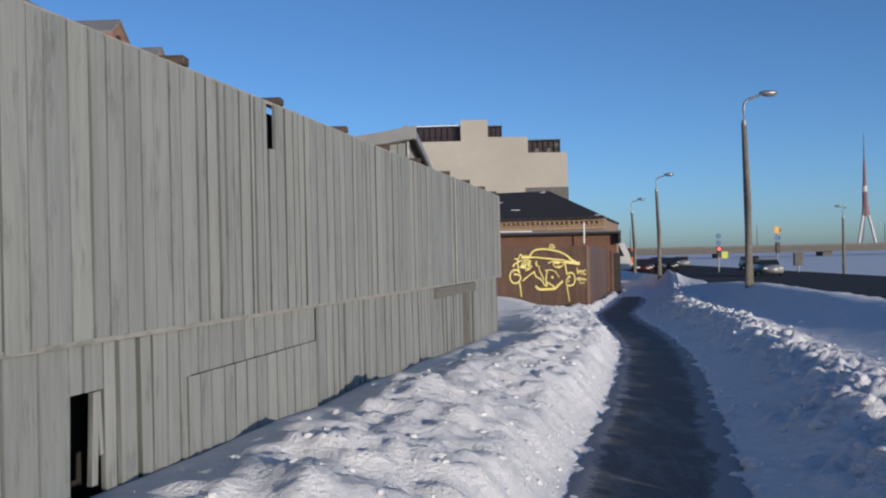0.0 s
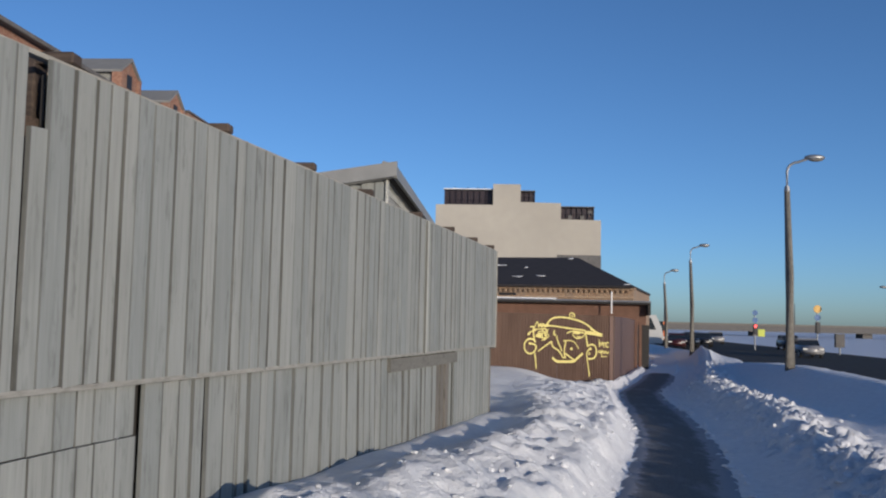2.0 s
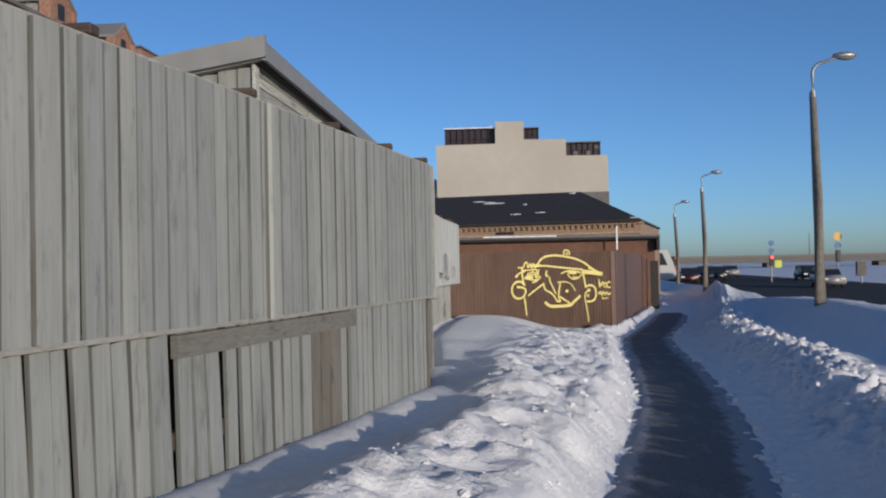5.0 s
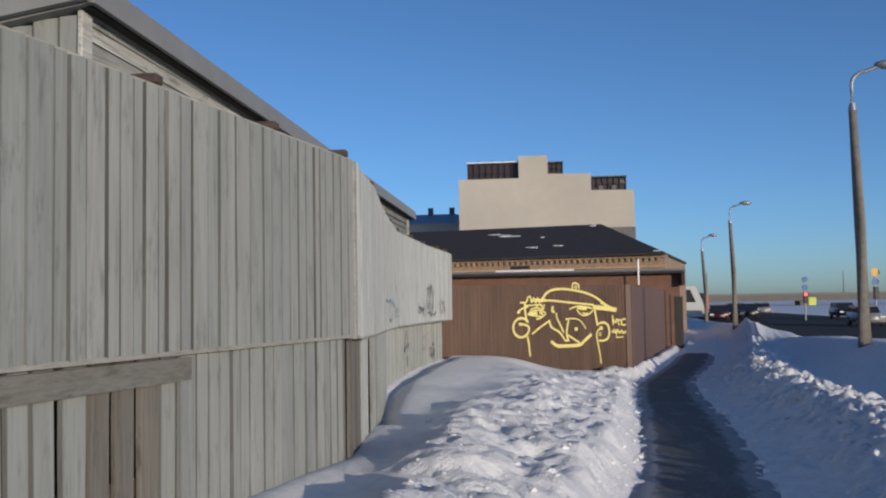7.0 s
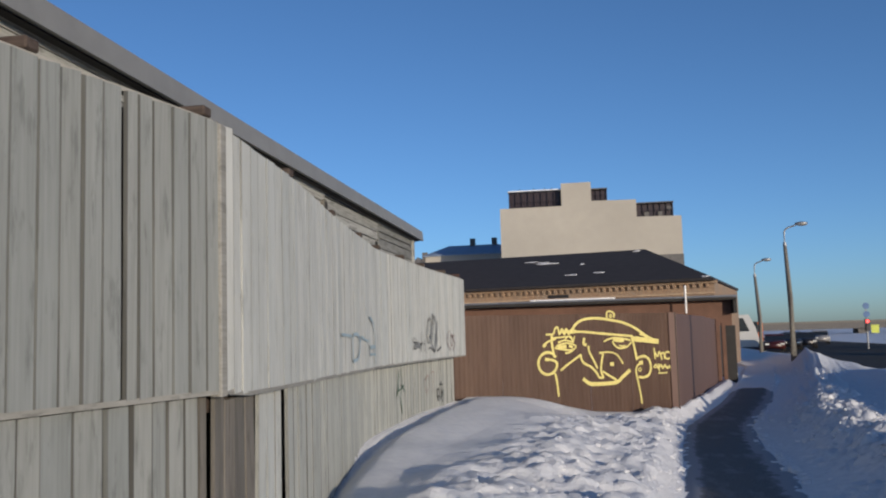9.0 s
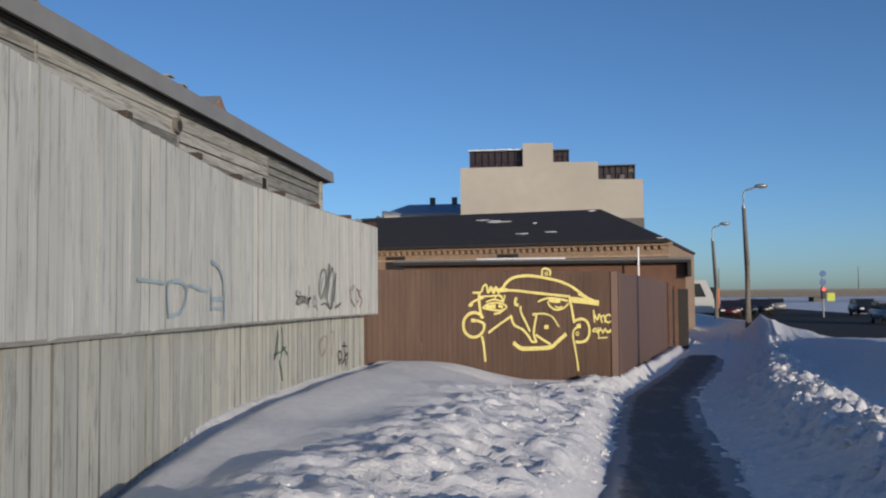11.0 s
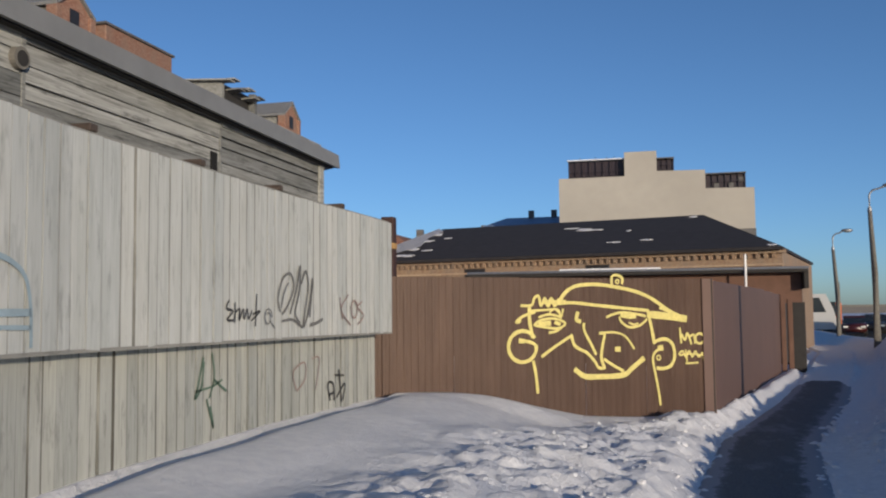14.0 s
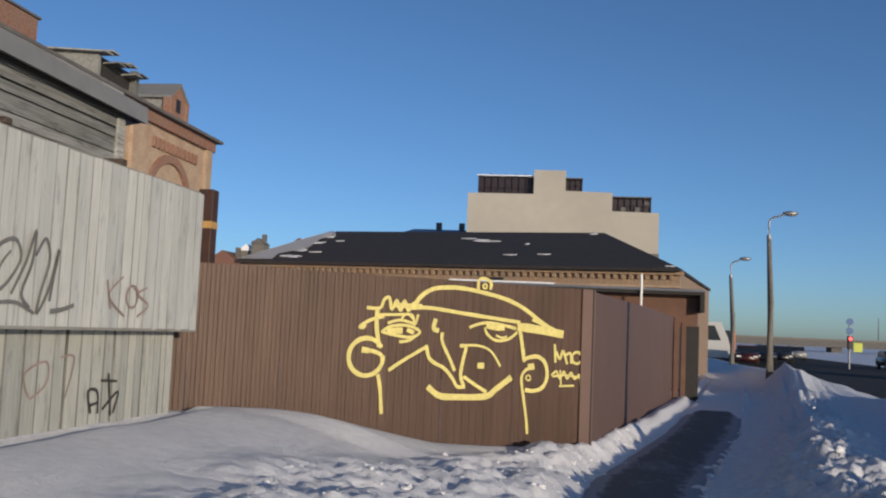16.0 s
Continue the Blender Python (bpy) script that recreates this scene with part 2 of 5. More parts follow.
def extrude_poly(pts, depth):
    """A polygon in x and z, extruded along y from 0 to depth."""
    bm = bmesh.new()
    a = [bm.verts.new((x, 0, z)) for x, z in pts]
    b = [bm.verts.new((x, depth, z)) for x, z in pts]
    bm.faces.new(a)
    bm.faces.new(b[::-1])
    for i in range(len(pts)):
        j = (i + 1) % len(pts)
        bm.faces.new((a[j], a[i], b[i], b[j]))
    bmesh.ops.recalc_face_normals(bm, faces=bm.faces[:])
    return bm


def lerp_table(table, v):
    if v <= table[0][0]:
        (a, p), (b, q) = table[0], table[1]
    elif v >= table[-1][0]:
        (a, p), (b, q) = table[-2], table[-1]
    else:
        for (a, p), (b, q) in zip(table, table[1:]):
            if a <= v <= b:
                break
    return p + (q - p) * (v - a) / (b - a)


def smooth(a, b, v):
    k = min(1.0, max(0.0, (v - a) / (b - a)))
    return k * k * (3 - 2 * k)


# ---- plan: the line of the fences, the footpath, heights of the ground ----
FENCE_X = [(4.95, -0.54), (15.14, 1.295), (16.6, 1.17), (18.8, 0.88), (21.5, 0.6), (25.0, 0.6), (28.08, 0.74)]
EDGE_X = FENCE_X + [(28.35, 0.74), (31.6, 4.95), (44.7, 7.6), (60, 10.6)]
EDGE_Z = [(-5, 0.6), (3, 0.5), (6.6, 0.41), (10, 0.32), (14.6, 0.18), (17.4, 0.17), (19, 0.23), (22, 0.26), (25, 0.27), (28, 0.24), (28.86, 0.19), (29.3, 0.02), (30.06, -0.2), (30.8, -0.31), (31.6, -0.42), (45, -0.55), (60, -0.6)]
PATH_X = [(-6, 0.1), (-1.4, 0.87), (5, 2.02), (8, 2.67), (11.3, 3.35), (14.4, 3.93), (18, 4.5), (23.3, 5.03), (26.3, 5.25), (30.3, 5.7), (33, 6.35), (37, 7.3), (45.5, 9.0), (60, 11.6)]
PATH_Z = [(-6, 0.1), (-1.4, 0.03), (5, -0.08), (11.3, -0.2), (16.3, -0.32), (21, -0.4), (24, -0.46), (31, -0.58), (45, -0.62), (60, -0.66)]
CREST_X = [(-6, 9.0), (10, 9.6), (20, 10.1), (30, 10.35), (40, 11.2), (60, 14.5)]
CREST_Z = [(-6, 0.36), (20, 0.32), (30, 0.4), (38, 0.15), (46, -0.3), (60, -0.6)]
BANK_H = [(-6, 0.34), (6, 0.35), (14, 0.41), (20, 0.34), (25, 0.24), (29, 0.17), (32, 0.16), (45, 0.16), (60, 0.05)]
BANK_W = [(-6, 1.4), (8, 1.4), (13, 1.15), (17, 1.7), (26, 1.9), (29, 1.2), (32, 0.4), (60, 0.4)]


def half_path(y):
    return 0.6 + 0.07 * noise.noise((y * 0.6, 3.1, 0)) + 0.02 * noise.noise((y * 2.3, 7.7, 0))


def right_path(y):
    return half_path(y) + 0.16 + 0.05 * noise.noise((y * 1.1, 5.5, 0))


def fence_x(y):
    return lerp_table(FENCE_X, y)


def ground_z(x, y):
    yy = min(max(y, -6), 60)
    xc, zp = lerp_table(PATH_X, yy), lerp_table(PATH_Z, yy)
    hw = half_path(y)
    near = 1 - smooth(45, 70, y)
    p = Vector((x, y, 0))
    if x < xc - hw:
        xf, zf = lerp_table(EDGE_X, yy), lerp_table(EDGE_Z, yy)
        u, w = xc - hw - x, max(0.35, xc - hw - xf)
        s = u / w
        z = zp + (zf - zp) * smooth(0, 1, s)
        bw = lerp_table(BANK_W, yy)
        g = smooth(-0.05, 0.4, u) * (1 - smooth(bw * 0.75, bw * 1.55, u))
        lump = noise.fractal(p * 1.9, 0.9, 2.2, 6) * 0.09 + noise.turbulence(p * 4.6, 3, False) * 0.05 * smooth(0.1, 0.6, u)
        g *= 1 - 0.8 * smooth(0.7, 1.0, s)
        z += g * lerp_table(BANK_H, yy) * (1 + 0.35 * noise.noise(p * 0.9)) + g * lump
        if yy < 17:
            z -= 0.02 * math.exp(-((s - 0.66) / 0.14) ** 2) * (1 - smooth(13, 17, yy))
            z += 0.07 * math.exp(-((s - 0.93) / 0.13) ** 2)
        else:
            z += 0.05 * math.exp(-((x - 1.9) / 1.0) ** 2 - ((y - 27.4) / 2.2) ** 2)
            if yy < 28.3:
                z -= 0.16 * math.exp(-((x - xf) / 0.16) ** 2)
        z += 0.035 * noise.noise(p * 0.8) * smooth(0, 0.3, s)
        if s > 1.02:
            z = zf - 0.05
    elif x > xc + right_path(y):
        v = x - xc - right_path(y)
        crest_x, crest_z = lerp_table(CREST_X, yy), lerp_table(CREST_Z, yy)
        span = max(1.5, crest_x - xc - right_path(y))
        zr = zp + 0.16
        z = zp + (zr - zp) * smooth(0, 1.3, v)
        g = math.exp(-((v - 1.5 - 0.25 * noise.noise((y * 0.5, 1, 4))) / 0.62) ** 2)
        gap = 0.75 + 0.6 * noise.noise((y * 0.35, 9, 2))
        lump = noise.fractal(p * 2.1, 0.7, 2.2, 6) * 0.13 + noise.turbulence(p * 5.2, 3, False) * 0.13
        z += g * (0.04 + gap * 0.15 + 0.16 * smooth(15, 23, y)) + lump * max(g, 0.85 * math.exp(-((v - 1.2) / 0.75) ** 2) * smooth(-0.25, 0.15, noise.noise(p * 0.7))) * near
        z += 0.02 * noise.noise(p * 0.7)
        k = min(1.0, max(0.0, (v - 1.6) / max(0.8, span - 1.6)))
        z += (crest_z - zr) * (k ** 1.6) * (1 - smooth(44, 60, y))
        z += 0.62 * math.exp(-abs((x - 12.7) / 0.95) ** 1.5 - ((y - 52) / 3.6) ** 2) * (1 + 0.4 * noise.noise(p * 0.9))
        z += 0.1 * abs(noise.noise(p * 0.9)) * math.exp(-((x - crest_x - 1.0) / 0.6) ** 2) * near
        z = z + (-0.9 - z) * smooth(crest_x + 0.5, crest_x + 3.4, x)
        z = z + (-3.2 - z) * smooth(34, 42, x)
    else:
        e = abs(x - xc) / (hw if x < xc else right_path(y))
        z = zp - 0.045 + smooth(0.5, 1.0, e) * (0.028 + 0.05 * noise.fractal(p * 3.2, 0.6, 2.1, 4)) + smooth(39, 46, y) * 0.09
    return z


# ---- ground: one sheet to the horizon ----
def spread(fine_lo, fine_hi, step, far_lo, far_hi, grow=1.22):
    mid = list(np.arange(fine_lo, fine_hi, step))
    lo, s, v = [], step, fine_lo
    while v > far_lo:
        s *= grow
        v -= s
        lo.append(max(v, far_lo))
    hi, s, v = [], step, mid[-1]
    while v < far_hi:
        s *= grow
        v += s
        hi.append(min(v, far_hi))
    return lo[::-1] + mid + hi


def build_ground():
    offs = spread(-4.4, 3.6, 0.046, -2500, 3500)
    ys = spread(1.5, 34, 0.056, -400, 4200)
    verts = []
    for y in ys:
        xc = lerp_table(PATH_X, min(max(y, -6), 60))
        for o in offs:
            verts.append((xc + o, y, ground_z(xc + o, y)))
    w = len(offs)
    faces = [(j * w + i, j * w + i + 1, (j + 1) * w + i + 1, (j + 1) * w + i) for j in range(len(ys) - 1) for i in range(w - 1)]
    me = bpy.data.meshes.new("ground")
    me.from_pydata(verts, [], faces)
    me.materials.append(M_SNOW)
    me.polygons.foreach_set("use_smooth", [True] * len(faces))
    return tagged(new("ground", me), "snow-covered ground with shovelled rough banks", "ground", kind="structure")


build_ground()


def strip(ys, left, right, height, cols, mat_):
    bm = bmesh.new()
    rows = []
    for y in ys:
        a, b = left(y), right(y)
        rows.append([bm.verts.new((a + (b - a) * k / cols, y, height(a + (b - a) * k / cols, y))) for k in range(cols + 1)])
    for r, q in zip(rows, rows[1:]):
        for k in range(cols):
            bm.faces.new((r[k], r[k + 1], q[k + 1], q[k]))
    return mesh_of(bm, mat_, True)


def path_c(y):
    return lerp_table(PATH_X, min(max(y, -6), 60))


pave = strip(list(np.arange(-8, 50, 0.1)), lambda y: path_c(y) - 0.85, lambda y: path_c(y) + 1.02,
             lambda x, y: lerp_table(PATH_Z, min(max(y, -6), 60)) + 0.004 * noise.noise((x * 3, y * 3, 0)) - 0.16 * max(0, abs(x - path_c(y)) - (half_path(y) if x < path_c(y) else right_path(y)) + 0.02) / 0.2, 18, M_PATH)
slush = pave.attributes.new("slush", "FLOAT", "POINT")
slush.data.foreach_set("value", [min(1.2, abs(v.co.x - path_c(v.co.y)) / (half_path(v.co.y) if v.co.x < path_c(v.co.y) else right_path(v.co.y))) ** 1.5 for v in pave.vertices])
tagged(new("footpath", pave), "dark trodden footpath between snow banks", "footpath", kind="structure")
road = strip([-120, -60, -20, 0, 20, 40, 60, 80, 100, 140, 180, 240, 320, 390], lambda y: 13.6 if y < 45 else 16.4, lambda y: 32.5, lambda x, y: -0.84, 6, M_ROAD)
tagged(new("road", road), "dark wet asphalt avenue cleared of snow", "road", kind="structure")

# ---- wooden fence ----
RAIL_Z = [(-5, 1.36), (3.2, 1.3), (15.2, 1.235), (15.3, 1.2), (20.7, 1.13), (28.1, 1.08)]
TOP_Z = [(-5, 2.78), (3.2, 2.73), (15.2, 2.68), (15.3, 2.66), (21, 2.58), (28.1, 2.55)]
rng = random.Random(4)


def board_mesh(mat_, seed):
    """A sawn board of unit length and width, slightly bowed, with worn corners; x is its width, y its thickness, z its length."""
    r = random.Random(seed)
    bm = bmesh.new()
    rows = []
    bow = [r.uniform(-0.012, 0.012) for _ in range(4)]
    for k, z in enumerate((0, 0.33, 0.66, 1)):
        a, b = -0.5 + bow[k] * 2, 0.5 + bow[3 - k] * 2
        d = bow[k] * 0.4
        rows.append([bm.verts.new(c) for c in ((a, d, z), (a + 0.012, -1 + d, z), (b - 0.012, -1 + d, z), (b, d, z))])
    for v in rows[0]:
        v.co.z += r.uniform(-0.012, 0.004)
    for v in rows[-1]:
        v.co.z += r.uniform(-0.004, 0.004)
    for p, q in zip(rows, rows[1:]):
        for k in range(4):
            bm.faces.new((p[k], p[(k + 1) % 4], q[(k + 1) % 4], q[k]))
    bm.faces.new(rows[0][::-1])
    bm.faces.new(rows[-1])
    bmesh.ops.recalc_face_normals(bm, faces=bm.faces[:])
    return mesh_of(bm, mat_)


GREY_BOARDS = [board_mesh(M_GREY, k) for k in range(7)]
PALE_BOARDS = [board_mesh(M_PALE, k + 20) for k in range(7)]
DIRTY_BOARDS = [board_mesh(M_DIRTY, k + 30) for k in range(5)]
BARE_BOARDS = [board_mesh(M_BARE, k + 40) for k in range(4)]


def set_board(parent, meshes, y, width, z0, z1, out=0.0, thick=0.024, lean=0.0, label="", tilt=0.0):
    """A board of the fence whose middle is at y; out: how far it stands proud of the fence line."""
    x = fence_x(y)
    d = 0.05
    ang = math.atan2(fence_x(y + d) - fence_x(y - d), 2 * d)
    ob = new("board", rng.choice(meshes))
    ob.parent = parent
    nx, ny = math.cos(ang), -math.sin(ang)
    base = Matrix.Translation((x + nx * out, y + ny * out, z0)) @ Euler((0, 0, math.pi / 2 - ang)).to_matrix().to_4x4()
    ob.matrix_local = base @ Euler((tilt, lean, 0)).to_matrix().to_4x4() @ Matrix.Diagonal((width, thick, z1 - z0, 1))
    if label:
        tagged(ob, label)
    return ob


def ribbon_beam(ys, off, z_of, depth, height, mat_):
    """A long rail that follows the fence."""
    bm = bmesh.new()
    rows = []
    for y in ys:
        ang = math.atan2(fence_x(y + 0.05) - fence_x(y - 0.05), 0.1)
        nx, ny, x, z = math.cos(ang), -math.sin(ang), fence_x(y), z_of(y)
        rows.append([bm.verts.new((x + nx * o, y + ny * o, z + h)) for o, h in ((off, 0), (off + depth, 0), (off + depth, height), (off, height))])
    for p, q in zip(rows, rows[1:]):
        for k in range(4):
            bm.faces.new((p[k], q[k], q[(k + 1) % 4], p[(k + 1) % 4]))
    bm.faces.new(rows[0])
    bm.faces.new(rows[-1][::-1])
    bmesh.ops.recalc_face_normals(bm, faces=bm.faces[:])
    return bm


def rail_z(y):
    return lerp_table(RAIL_Z, y)


def top_z(y):
    return lerp_table(TOP_Z, y)


def base_z(y):
    return lerp_table(EDGE_Z, min(max(y, -5), 28.3))


def board_runs(y0, y1, seams, widths):
    """(start, end, gap) of each board: open joints where the seams say so, closer joints between them."""
    marks = [(y0, 0.004)] + [q for q in seams if y0 + 0.05 < q[0] < y1 - 0.05] + [(y1, 0.004)]
    runs = []
    for (a, _), (b, gap) in zip(marks, marks[1:]):
        n = max(1, round((b - a) / rng.choice(widths)))
        cuts = [a + (b - a) * (k + (rng.uniform(-0.16, 0.16) if 0 < k < n else 0)) / n for k in range(n + 1)]
        for k in range(n):
            runs.append((cuts[k], cuts[k + 1], gap if k == n - 1 else rng.choice((0.002, 0.003, 0.004, 0.006))))
    return runs


def build_fence(name, label, y0, y1, boards, pegs, skip_low=(), holes=(), low_boards=None, seams=(), low_seams=(), low_out=lambda y: 0.0):
    f_ = thing(name, label, "fence")
    ys = list(np.arange(y0, y1, 0.4)) + [y1]
    part("top_batten", ribbon_beam(ys, -0.02, lambda y: top_z(y) - 0.004, 0.055, 0.022, M_RAIL), M_RAIL, f_)
    part("ledge", ribbon_beam(ys, -0.03, lambda y: rail_z(y) - 0.022, 0.105, 0.026, M_RAIL), M_RAIL, f_)
    for nm, z_of in (("back_rail", lambda y: top_z(y) - 0.35), ("back_rail", lambda y: rail_z(y) - 0.12), ("back_rail", lambda y: base_z(y) + 0.25)):
        part(nm, ribbon_beam([v for v in ys if z_of(v) > 1.4 or (v > 3.2 and low_out(v) > -0.03)], -0.12, z_of, 0.075, 0.1, M_BEAM), M_BEAM, f_)
    # added near-black backing stands in for the shade seen through the gaps
    cuts = sorted([(a - 0.06, b + 0.06) for a, b, _ in holes])
    edges = [y0] + [v for c in cuts for v in c] + [y1]
    for a, b in zip(edges[::2], edges[1::2]):
        seg = list(np.arange(a, b, 0.4)) + [b]
        part("inner_boarding", ribbon_beam(seg, -0.034, lambda y: rail_z(y) + 0.02, 0.02, 1.36, M_SHADE_FELT), M_SHADE_FELT, f_, "near-black backing that stands in for shade in the gaps")
    edges = [y0] + [v for c in sorted(skip_low) for v in c] + [y1]
    for a, b in zip(edges[::2], edges[1::2]):
        if b - a > 0.1:
            seg = list(np.arange(a, b, 0.4)) + [b]
            part("inner_boarding", ribbon_beam(seg, -0.06 + 1.4 * low_out(28), lambda y: base_z(y) - 0.1, 0.02, 0.95, M_SHADE_FELT), M_SHADE_FELT, f_, "near-black backing that stands in for shade in the gaps")
    for a, b, gap in board_runs(y0, y1, seams, (0.12, 0.145, 0.16, 0.17)):
        m = (a + b) / 2
        top = top_z(m)
        for h0, h1, z in holes:
            if h0 < m < h1:
                top = z
        set_board(f_, boards, m - gap / 2, b - a - gap, rail_z(m) + 0.004, top - 0.006, 0.05 + rng.uniform(-0.004, 0.003), lean=rng.uniform(-0.003, 0.003))
    for a, b, gap in board_runs(y0, y1, low_seams, (0.13, 0.15, 0.17, 0.2)):
        m = (a + b) / 2
        if not any(h0 < m < h1 for h0, h1 in skip_low):
            set_board(f_, low_boards or boards, m - gap / 2, b - a - gap, base_z(m) - 0.12, rail_z(m) - 0.03, low_out(m) + rng.uniform(-0.004, 0.004), lean=rng.uniform(-0.08, -0.03) if 8.7 < m < 9.9 else rng.uniform(-0.008, 0.008))
    for p in pegs:
        x = fence_x(p)
        part("post", box((x - 0.24, p - 0.06, base_z(p) - 0.3 if low_out(p) > -0.03 else rail_z(p)), (x - 0.12, p + 0.06, top_z(p) + 0.03), 0.008), M_BEAM, f_)
        part("beam_end", box((x - 0.26, p - 0.05, top_z(p) + 0.02), (x + 0.05, p + 0.045, top_z(p) + 0.075), 0.008), M_BEAM, f_, "rusty brown beam end above the boards")
    return f_


def pale_recess(y):
    return -0.2 * smooth(18, 23, y)


def wide(ys, gap):
    return [(y, gap) for y in ys]


GREY_SEAMS = sorted(wide((3.88, 4.13, 4.56, 4.78, 7.14, 9.13, 10.78, 12.45, 14.32), 0.034) + wide((4.03, 4.32, 4.49, 5.22, 5.44, 5.7, 6.24, 6.39, 6.61, 6.88, 7.31, 7.9, 8.24, 8.8, 9.0, 9.3, 9.69, 9.84, 11.67, 11.94, 12.24, 12.98, 14.05, 14.41, 14.52), 0.016)
                    + wide((4.9, 5.06, 5.91, 6.09, 7.51, 7.67, 9.41, 11.4, 11.57, 12.68, 13.17, 13.53, 13.79, 14.67, 14.8), 0.009))
GREY_LOW = sorted(wide((3.2, 6.3, 6.45, 7.0, 7.71, 8.26, 9.15, 13.21), 0.042) + wide((5.25, 6.86, 7.38, 8.47, 9.59, 14.26, 14.43), 0.024) + wide((6.65, 6.82, 7.55, 8.85, 12.8, 13.42, 13.61, 13.87), 0.007))
PALE_SEAMS = sorted(wide((15.37, 19.72, 21.46, 22.19, 23.37), 0.018) + wide((15.22, 15.71, 16.1, 16.47, 18.81, 19.36, 20.65, 21.79, 23.14, 24.6, 26.06, 26.78, 27.4), 0.006))
PALE_LOW = sorted(wide((19.17, 19.35, 19.91, 20.82, 22.13, 22.32, 24.55, 26.13, 26.9), 0.036) + wide((16.9, 17.5, 18.2, 18.99, 21.33, 25.3), 0.02))
fence_grey = build_fence("board_fence", "tall weathered grey vertical board fence with broken boards", -4.5, 15.06, GREY_BOARDS,
                         (-2.0, -0.6, 0.8, 2.25, 3.69, 5.08, 6.55, 7.9, 9.26, 10.92, 12.4, 13.77, 14.99),
                         skip_low=((2.6, 2.98), (3.72, 5.7), (9.85, 12.7), (14.7, 15.06)), holes=((4.78, 4.9, 2.41),), seams=GREY_SEAMS, low_seams=GREY_LOW)
fence_pale = build_fence("board_fence", "tall pale limewashed board fence with scribbled tags", 15.1, 28.05, PALE_BOARDS,
                         (16.67, 18.65, 20.36, 21.72, 23.22, 24.81, 26.45), skip_low=((15.1, 16.5),), low_boards=DIRTY_BOARDS, seams=PALE_SEAMS, low_seams=PALE_LOW, low_out=pale_recess)
part("soffit_board", ribbon_beam(list(np.arange(18, 28.05, 0.4)) + [28.05], -0.27, lambda y: rail_z(y) - 0.02, 0.24, 0.02, M_RAIL), M_RAIL, fence_pale)
M_PLANK = wood("grey_plank", (0.09, 0.09, 0.082), (0.14, 0.138, 0.128), (0.18, 0.178, 0.165), "y")
# loose and patched boards of the grey fence
for y, w, z0, z1, ln in ((2.66, 0.1, 1.06, 1.28, 0), (2.8, 0.15, 1.06, 1.28, 0), (2.925, 0.1, 0.42, 1.28, 0.0), (2.79, 0.05, 0.62, 1.05, 0.06), (2.85, 0.03, 0.75, 1.05, -0.05)):
    set_board(fence_grey, GREY_BOARDS, y, w, z0, z1, 0.0, lean=ln, label="split board in a hole" if z1 < 1.1 else "")
# more added backing: near-black strips for shade behind the hole and loose boards
part("inner_boarding", ribbon_beam([2.4, 3.4, 4.6, 6.0], -0.3, lambda v: 0.3, 0.03, 1.0, M_SHADE_FELT), M_SHADE_FELT, fence_grey, "near-black backing that stands in for shade in the hole")
part("inner_boarding", ribbon_beam([9.8, 10.8, 11.8, 12.8], -0.25, lambda v: base_z(v) - 0.1, 0.02, 0.95, M_SHADE_FELT), M_SHADE_FELT, fence_grey)
part("inner_boarding", ribbon_beam([14.65, 15.1], -0.16, lambda v: base_z(v) - 0.1, 0.02, 1.1, M_SHADE_FELT), M_SHADE_FELT, fence_grey)
part("inner_boarding", ribbon_beam([15.2, 15.8, 16.5], -0.16, lambda v: base_z(v) - 0.1, 0.02, 1.1, M_SHADE_FELT), M_SHADE_FELT, fence_pale)
y = 3.66
while y < 5.68:
    w = rng.choice((0.13, 0.15, 0.17))
    set_board(fence_grey, GREY_BOARDS, y + w / 2, w - 0.004, base_z(y) - 0.1, 1.0, 0.012)
    set_board(fence_grey, GREY_BOARDS, y + w / 2, w - 0.003, 1.006, rail_z(y) - 0.024, 0.0)
    y += w
k = 0
y = 9.88
while y < 12.7:
    w = rng.choice((0.15, 0.17, 0.19, 0.2))
    bare = 11.9 < y < 12.3
    set_board(fence_grey, BARE_BOARDS if bare else GREY_BOARDS, y + w / 2, w - rng.choice((0.02, 0.035, 0.05)), base_z(y) - 0.12, rail_z(y) - 0.03, -0.03 + rng.uniform(-0.01, 0.01),
              lean=rng.choice((-0.03, -0.06, -0.08, -0.02)) if y < 11.6 else 0)
    y += w
part("plank", ribbon_beam([9.95, 10.8, 11.8, 12.72], 0.0, lambda v: rail_z(v) - 0.17, 0.045, 0.13, M_PLANK), M_PLANK, fence_grey, "wide grey plank nailed under the ledge")
for y, w in ((14.765, 0.12), (14.89, 0.11), (15.03, 0.06)):
    set_board(fence_grey, BARE_BOARDS if y > 15 else GREY_BOARDS, y, w, base_z(y) - 0.12, rail_z(y) - 0.03, -0.01 if y < 15 else -0.04)
for y, w, ln in ((15.17, 0.13, 0.02), (15.34, 0.17, 0.03), (15.55, 0.2, 0.0), (15.78, 0.17, -0.03), (16.0, 0.18, 0.04), (16.22, 0.17, 0.0), (16.4, 0.15, 0.01)):
    set_board(fence_pale, BARE_BOARDS if y < 15.9 else PALE_BOARDS, y, w, base_z(y) - 0.12, rail_z(y) - 0.03, -0.03, lean=ln)
part("corner_board", box((1.3, 15.03, 1.2), (1.37, 15.11, 2.67), 0.006), M_RAIL, fence_grey)
part("end_post", box((0.48, 28.0, 0.1), (0.56, 28.08, 1.06), 0.01), M_RAIL, fence_pale)

